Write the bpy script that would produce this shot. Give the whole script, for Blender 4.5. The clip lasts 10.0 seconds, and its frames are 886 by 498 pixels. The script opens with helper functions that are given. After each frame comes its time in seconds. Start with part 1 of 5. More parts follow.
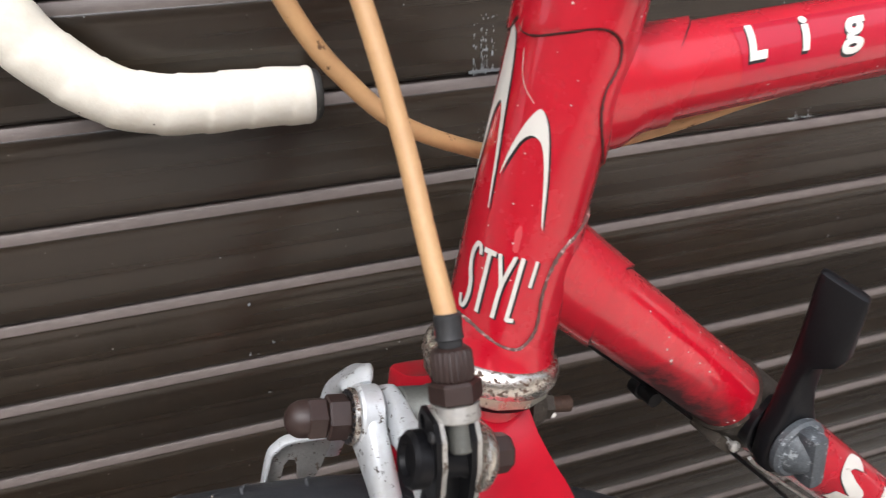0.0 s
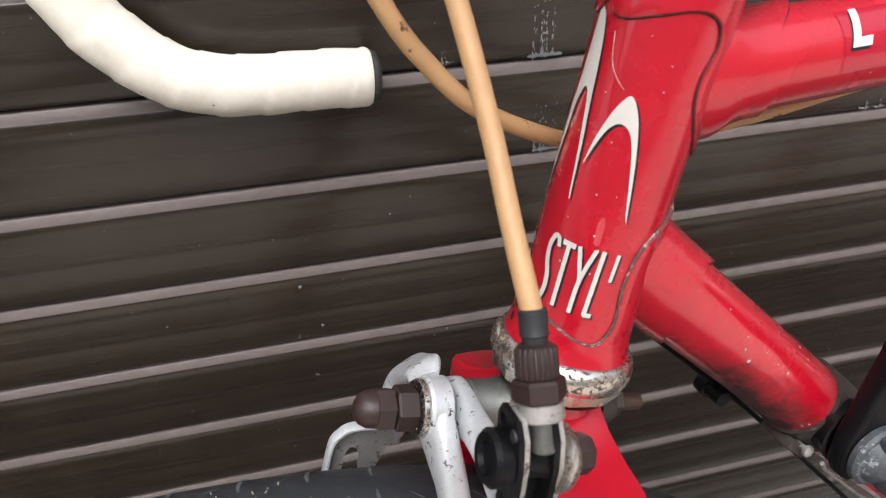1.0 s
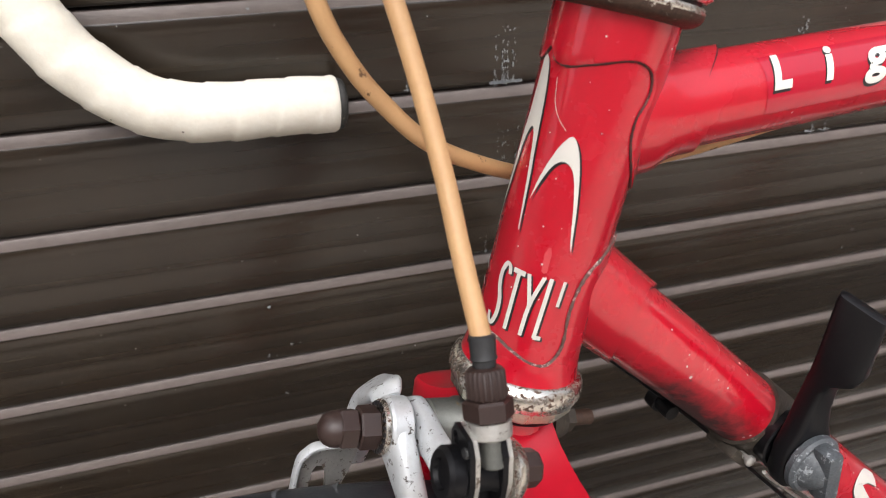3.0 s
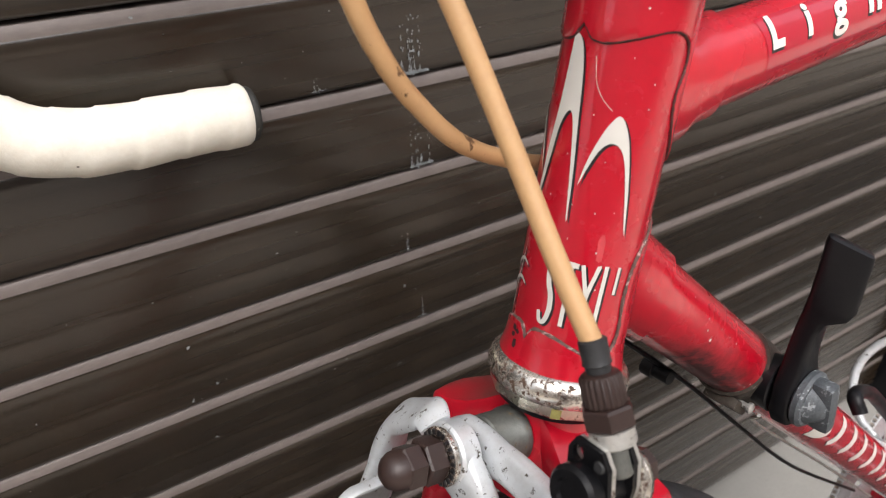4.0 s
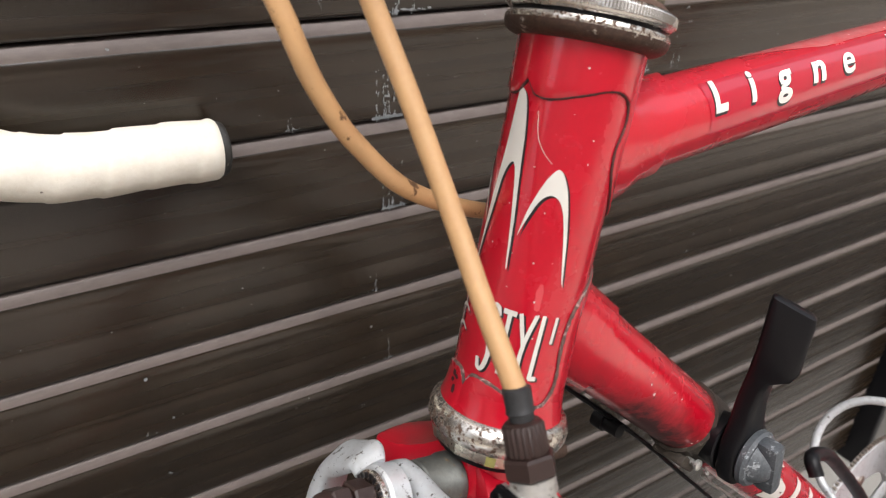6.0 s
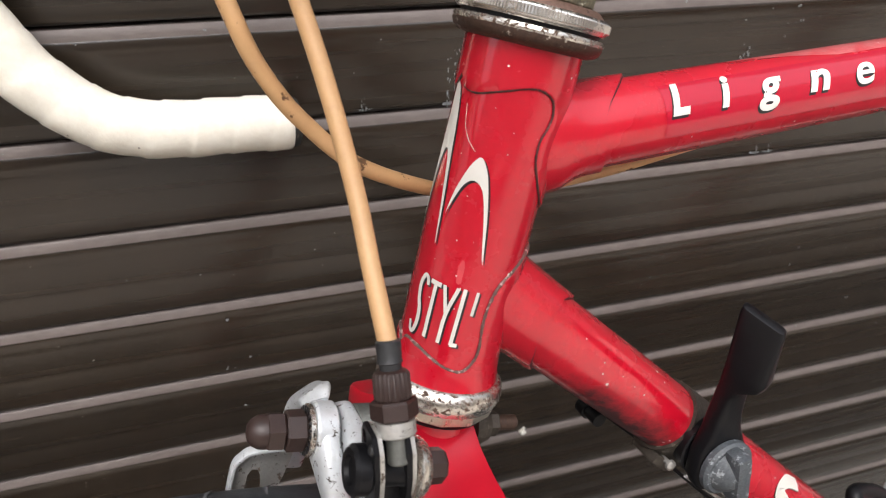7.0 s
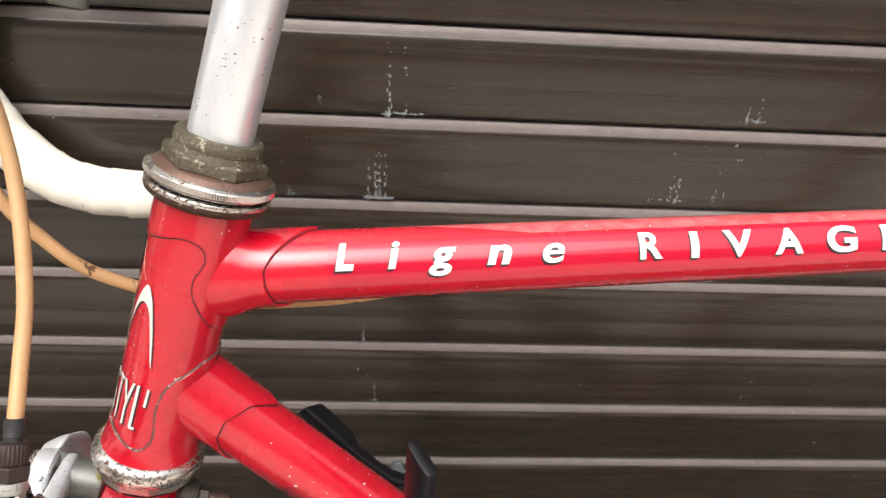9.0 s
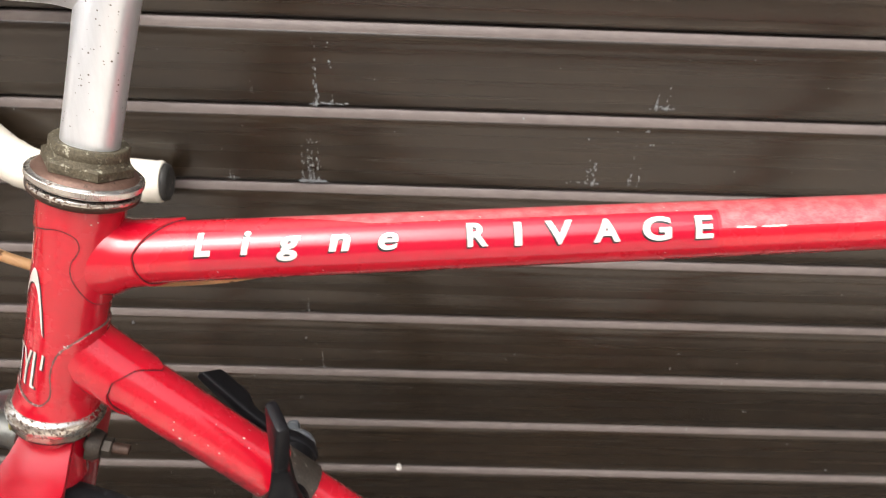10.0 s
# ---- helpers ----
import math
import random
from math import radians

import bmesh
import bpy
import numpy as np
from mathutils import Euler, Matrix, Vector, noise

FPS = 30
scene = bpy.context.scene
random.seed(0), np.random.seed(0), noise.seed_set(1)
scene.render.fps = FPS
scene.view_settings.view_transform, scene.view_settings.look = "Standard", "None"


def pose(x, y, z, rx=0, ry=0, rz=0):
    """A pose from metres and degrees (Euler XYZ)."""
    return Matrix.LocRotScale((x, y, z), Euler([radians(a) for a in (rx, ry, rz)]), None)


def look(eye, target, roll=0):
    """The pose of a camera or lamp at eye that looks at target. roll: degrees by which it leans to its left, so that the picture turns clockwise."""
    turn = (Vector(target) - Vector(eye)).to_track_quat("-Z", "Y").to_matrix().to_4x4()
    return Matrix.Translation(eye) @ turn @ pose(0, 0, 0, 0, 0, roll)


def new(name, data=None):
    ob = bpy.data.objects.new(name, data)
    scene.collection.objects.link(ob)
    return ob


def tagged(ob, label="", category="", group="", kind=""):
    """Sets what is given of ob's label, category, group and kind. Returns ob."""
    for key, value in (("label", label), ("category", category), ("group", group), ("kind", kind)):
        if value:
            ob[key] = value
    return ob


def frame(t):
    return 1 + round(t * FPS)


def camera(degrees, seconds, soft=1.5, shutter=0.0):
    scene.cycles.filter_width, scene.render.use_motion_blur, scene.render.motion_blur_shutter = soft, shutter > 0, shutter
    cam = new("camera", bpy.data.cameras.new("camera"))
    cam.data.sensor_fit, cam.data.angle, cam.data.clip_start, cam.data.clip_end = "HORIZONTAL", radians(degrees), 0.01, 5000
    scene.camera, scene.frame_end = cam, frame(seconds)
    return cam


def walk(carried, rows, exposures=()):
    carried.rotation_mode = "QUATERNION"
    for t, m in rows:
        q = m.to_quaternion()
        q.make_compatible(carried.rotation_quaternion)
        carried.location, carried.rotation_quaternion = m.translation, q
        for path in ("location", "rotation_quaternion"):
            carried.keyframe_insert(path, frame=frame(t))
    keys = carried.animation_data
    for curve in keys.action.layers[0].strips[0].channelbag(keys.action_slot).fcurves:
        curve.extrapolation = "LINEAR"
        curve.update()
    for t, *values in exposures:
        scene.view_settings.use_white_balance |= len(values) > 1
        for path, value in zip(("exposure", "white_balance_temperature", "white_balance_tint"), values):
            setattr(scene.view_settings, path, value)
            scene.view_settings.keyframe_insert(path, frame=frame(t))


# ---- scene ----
cam = camera(65.56, 10.0, soft=0.5, shutter=0.25)
cam.data.dof.use_dof, cam.data.dof.focus_distance, cam.data.dof.aperture_fstop = True, 0.235, 22.0
# seconds, eye, a point looked at, roll
PATH = [
    (0, (0.01436, 0.01284, 0.81299), (0.23217, 0.84190, 0.29798), -2.11),
    (0.5, (0.00661, 0.02270, 0.81429), (0.17587, 0.85534, 0.28698), -3.73),
    (1, (0.00556, 0.02076, 0.81190), (0.16981, 0.85069, 0.27877), -2.58),
    (1.5, (0.00997, 0.01683, 0.81196), (0.17760, 0.84967, 0.28443), -2.45),
    (2, (0.01038, 0.01357, 0.81493), (0.17558, 0.85082, 0.29367), -2.43),
    (2.5, (0.01299, 0.01116, 0.82086), (0.18199, 0.85397, 0.30987), -2.30),
    (2.7, (0.01370, 0.00840, 0.82170), (0.18739, 0.84906, 0.30873), -1.91),
    (4, (-0.03471, 0.04628, 0.81830), (0.37564, 0.78585, 0.28477), -2.59),
    (4.5, (-0.03673, 0.05566, 0.81674), (0.41433, 0.77376, 0.28676), -1.56),
    (5, (-0.03965, 0.05962, 0.81645), (0.44947, 0.76585, 0.30460), -0.39),
    (5.2, (-0.04105, 0.06080, 0.81599), (0.46588, 0.75941, 0.31104), -0.04),
    (6.3, (-0.01134, 0.02611, 0.82016), (0.37311, 0.81203, 0.33589), 0.26),
    (6.5, (-0.00006, 0.01808, 0.82069), (0.33558, 0.81789, 0.32305), -0.63),
    (7, (0.02178, -0.00370, 0.82662), (0.25708, 0.83162, 0.32974), -0.32),
    (7.5, (0.04321, -0.01690, 0.82652), (0.21690, 0.82546, 0.31636), -0.47),
    (8, (0.06229, -0.03841, 0.84037), (0.15551, 0.83973, 0.37114), 0.21),
    (8.5, (0.12262, -0.04470, 0.86468), (0.16148, 0.83882, 0.39790), 1.55),
    (9, (0.16694, -0.04538, 0.87486), (0.21608, 0.84800, 0.42824), 2.82),
    (9.5, (0.19459, -0.04886, 0.88995), (0.23290, 0.83556, 0.42483), 1.65),
    (10, (0.24226, -0.07505, 0.90158), (0.24434, 0.79710, 0.41236), 1.63),
]
walk(cam, [(t, look(eye, target, roll)) for t, eye, target, roll in PATH],
     [(0.0, 0.70, 6250, 12), (2.5, 0.67, 6400, 12), (4.5, 0.67, 6500, 12), (7.5, 0.68, 6400, 12), (8.5, 0.90, 6350, 12), (9.0, 1.04, 6650, 12), (10.0, 1.06, 6700, 12)])

# ---- light: a bright overcast day, open to the street behind the camera ----
world = bpy.data.worlds.new("world")
scene.world = world
world.use_nodes = True
wn, wl = world.node_tree.nodes, world.node_tree.links
sky = wn.new("ShaderNodeTexSky")
sky.sky_type, sky.sun_disc = "NISHITA", False
sky.sun_elevation, sky.sun_rotation = radians(55), radians(200)
sky.air_density, sky.dust_density, sky.ozone_density = 1.0, 4.0, 0.6
grey = wn.new("ShaderNodeHueSaturation")
grey.inputs["Saturation"].default_value = 0.25
wl.new(sky.outputs[0], grey.inputs["Color"])
# an overcast sky is brighter towards the zenith
up = wn.new("ShaderNodeSeparateXYZ")
wl.new(wn.new("ShaderNodeTexCoord").outputs["Generated"], up.inputs[0])
rise = wn.new("ShaderNodeMapRange")
rise.inputs[3].default_value, rise.inputs[4].default_value = 0.62, 1.72
wl.new(up.outputs["Z"], rise.inputs[0])
cloud = wn.new("ShaderNodeVectorMath")
cloud.operation = "SCALE"
wl.new(grey.outputs[0], cloud.inputs[0])
wl.new(rise.outputs[0], cloud.inputs["Scale"])
wl.new(cloud.outputs[0], wn["Background"].inputs["Color"])
wn["Background"].inputs["Strength"].default_value = 0.162
sun = new("sun", bpy.data.lights.new("sun", "SUN"))
sun.data.energy, sun.data.angle, sun.data.color = 0.4, radians(40), (1.0, 0.985, 0.97)
sun.matrix_world = look((0.7, -2.0, 3.7), (0.1, 0.2, 0.7))


# ---- materials ----
def ramp(nodes, links, src, lo, hi, c0, c1):
    r = nodes.new("ShaderNodeValToRGB")
    r.color_ramp.elements[0].position, r.color_ramp.elements[1].position = lo, hi
    r.color_ramp.elements[0].color, r.color_ramp.elements[1].color = (*c0, 1), (*c1, 1)
    links.new(src, r.inputs[0])
    return r.outputs[0]


def noise_tex(nodes, links, co, scale, detail=6.0, rough=0.6, stretch=(1, 1, 1)):
    m = nodes.new("ShaderNodeMapping")
    m.inputs["Scale"].default_value = stretch
    links.new(co, m.inputs[0])
    n = nodes.new("ShaderNodeTexNoise")
    n.inputs["Scale"].default_value, n.inputs["Detail"].default_value, n.inputs["Roughness"].default_value = scale, detail, rough
    links.new(m.outputs[0], n.inputs["Vector"])
    return n.outputs[0]


def mix(nodes, links, fac, a, b, kind="MIX"):
    m = nodes.new("ShaderNodeMix")
    m.data_type, m.blend_type = "RGBA", kind
    for value, sock in ((fac, m.inputs[0]), (a, m.inputs[6]), (b, m.inputs[7])):
        if isinstance(value, bpy.types.NodeSocket):
            links.new(value, sock)
        elif isinstance(value, tuple):
            sock.default_value = (*value, 1)
        else:
            sock.default_value = value
    return m.outputs[2]


def material(name, color, rough=0.5, metal=0.0, tone=0.12, scale=60, grain=900, relief=0.15, coat=0.0, patch=None, patch_scale=250,
             patch_at=0.62, patch_rough=0.8, specks=None, speck_scale=180, speck_size=0.09, stretch=(1, 1, 1), rough_var=0.12, dust=None, dust_amount=0.3, gloss=0.5, speck_at=0.55, coat_rough=0.06, streaky=False):
    """A worn surface: tone at two scales, patches (rust, dirt) with edges of their own, sparse specks, and fine relief."""
    mat = bpy.data.materials.new(name)
    mat.use_nodes = True
    n, l = mat.node_tree.nodes, mat.node_tree.links
    b = n["Principled BSDF"]
    co = n.new("ShaderNodeTexCoord").outputs["Object"]
    big = noise_tex(n, l, co, scale, 5, 0.6, stretch)
    fine = noise_tex(n, l, co, grain, 4, 0.7, stretch)
    dark = tuple(c * (1 - tone) for c in color)
    lite = tuple(min(1, c * (1 + tone)) for c in color)
    col = ramp(n, l, big, 0.3, 0.7, dark, lite)
    col = mix(n, l, 0.35 * tone / 0.12 if tone < 0.34 else 1.0, col, ramp(n, l, fine, 0.3, 0.7, dark, lite))
    rgh = n.new("ShaderNodeMapRange")
    rgh.inputs[3].default_value, rgh.inputs[4].default_value = max(0.02, rough - rough_var), min(1, rough + rough_var)
    l.new(big, rgh.inputs[0])
    rout, mout = rgh.outputs[0], None
    if dust:
        d = ramp(n, l, noise_tex(n, l, co, scale * 2.3, 8, 0.75, tuple(c ** 0.4 for c in stretch)), 0.42, 0.75, (0, 0, 0), (dust_amount,) * 3)
        col = mix(n, l, d, col, dust)
    if streaky:
        smear = ramp(n, l, noise_tex(n, l, co, 26, 7, 0.65, (1, 1, 0.28)), 0.40, 0.72, (0.80, 0.80, 0.80), (1.22, 1.21, 1.19))
        col = mix(n, l, 1.0, col, smear, "MULTIPLY")
        lines = ramp(n, l, noise_tex(n, l, co, 420, 3, 0.5, (0.012, 1, 1)), 0.35, 0.65, (0.75, 0.75, 0.75), (1.25, 1.25, 1.25))
        col = mix(n, l, 1.0, col, lines, "MULTIPLY")
        each = n.new("ShaderNodeObjectInfo")
        col = mix(n, l, 1.0, col, ramp(n, l, each.outputs["Random"], 0.0, 1.0, (0.88, 0.88, 0.88), (1.12, 1.10, 1.08)), "MULTIPLY")
    if patch:
        p = noise_tex(n, l, co, patch_scale, 9, 0.72)
        mask = ramp(n, l, p, patch_at, patch_at + 0.035, (0, 0, 0), (1, 1, 1))
        tint = ramp(n, l, fine, 0.3, 0.7, tuple(c * 0.6 for c in patch), tuple(min(1, c * 1.4) for c in patch))
        col = mix(n, l, mask, col, tint)
        mm = n.new("ShaderNodeMix")
        l.new(mask, mm.inputs[0]); l.new(rout, mm.inputs[2]); mm.inputs[3].default_value = patch_rough
        rout = mm.outputs[0]
        if metal:
            m2 = n.new("ShaderNodeMix")
            l.new(mask, m2.inputs[0]); m2.inputs[2].default_value = metal; m2.inputs[3].default_value = 0.0
            mout = m2.outputs[0]
    if specks:
        v = n.new("ShaderNodeTexVoronoi")
        v.inputs["Scale"].default_value = speck_scale
        l.new(co, v.inputs["Vector"])
        wob = n.new("ShaderNodeMath"); wob.operation = "MULTIPLY_ADD"
        wob.inputs[1].default_value = 0.10
        l.new(fine, wob.inputs[0]); l.new(v.outputs["Distance"], wob.inputs[2])
        sm = ramp(n, l, wob.outputs[0], speck_size, speck_size + 0.03, (1, 1, 1), (0, 0, 0))
        thin = ramp(n, l, noise_tex(n, l, co, speck_scale * 0.23, 2, 0.5), speck_at, speck_at + 0.05, (0, 0, 0), (1, 1, 1))
        sm = mix(n, l, 1.0, sm, thin, "MULTIPLY")
        col = mix(n, l, sm, col, specks)
    l.new(col, b.inputs["Base Color"])
    l.new(rout, b.inputs["Roughness"])
    if mout:
        l.new(mout, b.inputs["Metallic"])
    else:
        b.inputs["Metallic"].default_value = metal
    b.inputs["Specular IOR Level"].default_value = gloss
    b.inputs["Coat Weight"].default_value, b.inputs["Coat Roughness"].default_value = coat, coat_rough
    bump = n.new("ShaderNodeBump")
    bump.inputs["Strength"].default_value, bump.inputs["Distance"].default_value = relief, 0.0006
    l.new(fine, bump.inputs["Height"])
    l.new(bump.outputs[0], b.inputs["Normal"])
    return mat


def red_paint(name):
    return material(name, (0.47, 0.0035, 0.017), 0.27, tone=0.10, scale=45, relief=0.03, coat=0.8, specks=(0.75, 0.68, 0.62), speck_scale=95, speck_size=0.075, dust=(0.44, 0.05, 0.06), dust_amount=0.05, gloss=0.4, coat_rough=0.10, rough_var=0.07)


RED = red_paint("red_paint")
CROWN_RED = material("thick_red_enamel", (0.47, 0.0035, 0.017), 0.30, tone=0.08, scale=60, relief=0.02, coat=0.9, coat_rough=0.20, gloss=0.35, rough_var=0.05, specks=(0.75, 0.68, 0.62), speck_scale=95, speck_size=0.06, speck_at=0.58)
GLOSS_RED = material("clear_decal_over_red", (0.40, 0.003, 0.021), 0.22, tone=0.05, scale=60, relief=0.015, coat=1.0, rough_var=0.05, coat_rough=0.03, gloss=0.2)
WHITE = material("white_print", (0.66, 0.635, 0.58), 0.35, tone=0.04, relief=0.03, coat=0.3, specks=(0.5, 0.05, 0.05), speck_scale=420, speck_size=0.05)
BLACK = material("black_print", (0.012, 0.011, 0.012), 0.35, tone=0.1, relief=0.03)
SEAM = material("dirty_lug_seam", (0.10, 0.055, 0.045), 0.75, tone=0.5, scale=350, relief=0.5, patch=(0.46, 0.30, 0.28), patch_scale=420, patch_at=0.55)
DARK_SEAM = material("dark_lug_seam", (0.055, 0.016, 0.014), 0.75, tone=0.5, scale=350, relief=0.5, patch=(0.2, 0.09, 0.07), patch_scale=420, patch_at=0.58)
# dark red that stands in for the shade at the socket's step
SHADE_SEAM = material("shaded_socket_edge", (0.055, 0.006, 0.008), 0.6, tone=0.5, scale=250, relief=0.3, patch=(0.05, 0.02, 0.016), patch_scale=300, patch_at=0.57)
CHROME = material("rust_pitted_chrome", (0.72, 0.69, 0.63), 0.22, 1.0, tone=0.10, scale=120, relief=0.12, patch=(0.085, 0.05, 0.032), patch_scale=620, patch_at=0.515)
RACE = material("scuffed_chrome_race", (0.70, 0.68, 0.64), 0.26, 1.0, tone=0.1, scale=150, relief=0.15, patch=(0.12, 0.07, 0.045), patch_scale=300, patch_at=0.60)
DULL_CHROME = material("tarnished_steel", (0.33, 0.29, 0.25), 0.42, 0.9, tone=0.25, scale=160, relief=0.2, patch=(0.10, 0.06, 0.04), patch_scale=300, patch_at=0.55)
BROWN_STEEL = material("brown_headset_cone", (0.16, 0.095, 0.07), 0.45, 0.5, tone=0.3, scale=160, relief=0.2, patch=(0.06, 0.035, 0.025), patch_scale=260, patch_at=0.6)
RUSTY = material("rusted_cup_underside", (0.055, 0.030, 0.020), 0.55, 0.3, tone=0.4, scale=200, relief=0.4, patch=(0.42, 0.38, 0.33), patch_scale=260, patch_at=0.61, patch_rough=0.4)
GRIMY_NUT = material("grimy_locknut", (0.10, 0.085, 0.055), 0.6, 0.35, tone=0.5, scale=300, relief=1.0, patch=(0.36, 0.34, 0.26), patch_scale=260, patch_at=0.57)
ALLOY = material("brushed_alloy_stem", (0.84, 0.87, 0.90), 0.32, 0.75, tone=0.10, scale=80, relief=0.05, stretch=(1, 1, 0.12), specks=(0.13, 0.11, 0.09), speck_scale=420, speck_size=0.14, speck_at=0.52)
SILVER = material("silver_lacquered_alloy", (0.62, 0.645, 0.66), 0.36, 0.35, tone=0.07, scale=70, relief=0.10, coat=0.25, patch=(0.05, 0.04, 0.03), patch_scale=340, patch_at=0.592, dust=(0.40, 0.40, 0.37), dust_amount=0.5)
ZINC = material("dull_zinc_steel", (0.185, 0.19, 0.175), 0.48, 0.8, tone=0.2, scale=140, relief=0.2, patch=(0.2, 0.15, 0.08), patch_scale=280, patch_at=0.62)
PLATE = material("bright_steel_plate", (0.54, 0.53, 0.50), 0.40, 0.75, tone=0.18, scale=140, relief=0.15, patch=(0.10, 0.075, 0.055), patch_scale=480, patch_at=0.575)
TARNISHED = material("tarnished_race_steel", (0.60, 0.57, 0.48), 0.28, 1.0, tone=0.2, scale=140, relief=0.15, patch=(0.10, 0.06, 0.035), patch_scale=260, patch_at=0.60)
BRASS = material("worn_brass_wash", (0.38, 0.36, 0.12), 0.4, 0.4, tone=0.2, scale=300, relief=0.2)
CAP = material("brown_plastic_cap", (0.030, 0.016, 0.013), 0.42, tone=0.2, scale=160, relief=0.12)
FERRULE = material("dull_black_ferrule", (0.03, 0.03, 0.031), 0.5, 0.2, tone=0.25, scale=200, relief=0.1)
PLASTIC = material("black_plastic", (0.006, 0.006, 0.007), 0.36, tone=0.25, scale=120, relief=0.10, dust=(0.03, 0.028, 0.027), dust_amount=0.08, gloss=0.19)
BAND = material("grimy_steel_band", (0.05, 0.041, 0.032), 0.55, 0.4, tone=0.35, scale=260, relief=0.3, patch=(0.17, 0.15, 0.12), patch_scale=300, patch_at=0.6)
GREY_BOLT = material("worn_grey_wing_bolt", (0.060, 0.068, 0.075), 0.5, tone=0.35, scale=110, relief=0.2, patch=(0.24, 0.26, 0.27), patch_scale=190, patch_at=0.56, patch_rough=0.6)
TAPE = material("cream_bar_tape", (0.80, 0.76, 0.655), 0.75, tone=0.07, scale=70, relief=0.35, grain=500, dust=(0.52, 0.40, 0.24), dust_amount=0.22, specks=(0.16, 0.13, 0.1), speck_scale=120, speck_size=0.10, speck_at=0.46)
TAN = material("tan_cable_housing", (0.52, 0.305, 0.142), 0.42, tone=0.12, scale=50, relief=0.05, patch=(0.13, 0.065, 0.025), patch_scale=150, patch_at=0.70, dust=(0.6, 0.42, 0.2), dust_amount=0.3)
PLUG = material("scuffed_black_plug", (0.03, 0.029, 0.026), 0.55, tone=0.4, scale=300, relief=0.4, patch=(0.22, 0.20, 0.16), patch_scale=260, patch_at=0.60)
SCUFFED_TAN = material("scuffed_tan_cable_housing", (0.52, 0.305, 0.142), 0.42, tone=0.1, scale=50, relief=0.05, patch=(0.12, 0.06, 0.025), patch_scale=130, patch_at=0.60, dust=(0.5, 0.3, 0.12), dust_amount=0.35)
RUBBER = material("black_tyre_rubber", (0.020, 0.022, 0.026), 0.40, tone=0.25, scale=120, relief=0.3, dust=(0.06, 0.059, 0.057), dust_amount=0.3)
PRIMER_GRIT = material("pale_grit", (0.24, 0.20, 0.16), 0.7, tone=0.5, scale=500, relief=0.2)
# dust grey raised to include the tread's bluish highlights
SIPE = material("dusty_highlit_sipe", (0.088, 0.091, 0.097), 0.55, tone=0.3, scale=300, relief=0.2)
SLAT = material("dark_brown_lacquered_slat", (0.0160, 0.0098, 0.0050), 0.27, tone=0.32, scale=46, grain=520, relief=0.20, stretch=(0.03, 1, 2.2), specks=(0.34, 0.33, 0.32), speck_scale=75, speck_size=0.06, speck_at=0.48, dust=(0.043, 0.035, 0.025), dust_amount=0.30, gloss=0.52, coat=0.38, coat_rough=0.16, streaky=True)
LEDGE = material("dusty_worn_slat_lip", (0.128, 0.106, 0.097), 0.5, tone=0.16, scale=60, relief=0.15, stretch=(0.15, 1, 1), dust=(0.28, 0.24, 0.22), dust_amount=0.25)
STREAK = material("white_lime_streak", (0.24, 0.255, 0.262), 0.8, tone=0.2, scale=300, relief=0.3)
CONCRETE = material("pale_concrete_floor", (0.23, 0.22, 0.20), 0.85, tone=0.12, scale=9, grain=220, relief=0.4, patch=(0.2, 0.19, 0.17), patch_scale=14, patch_at=0.64)
# colour of the strip added to keep the lower shutter dark
DARK_STRIP = material("added_dark_ground", (0.026, 0.025, 0.023), 0.85, tone=0.2, scale=4, grain=160, relief=0.5)
PAVING = material("pale_street_paving", (0.46, 0.41, 0.35), 0.8, tone=0.15, scale=2, grain=60, relief=0.4)
PANEL = material("grey_painted_panel", (0.12, 0.115, 0.105), 0.55, tone=0.06, scale=12, relief=0.1, stretch=(0.2, 1, 1))
FACADE = material("street_facade_render", (0.46, 0.41, 0.36), 0.85, tone=0.1, scale=3, grain=90, relief=0.3)


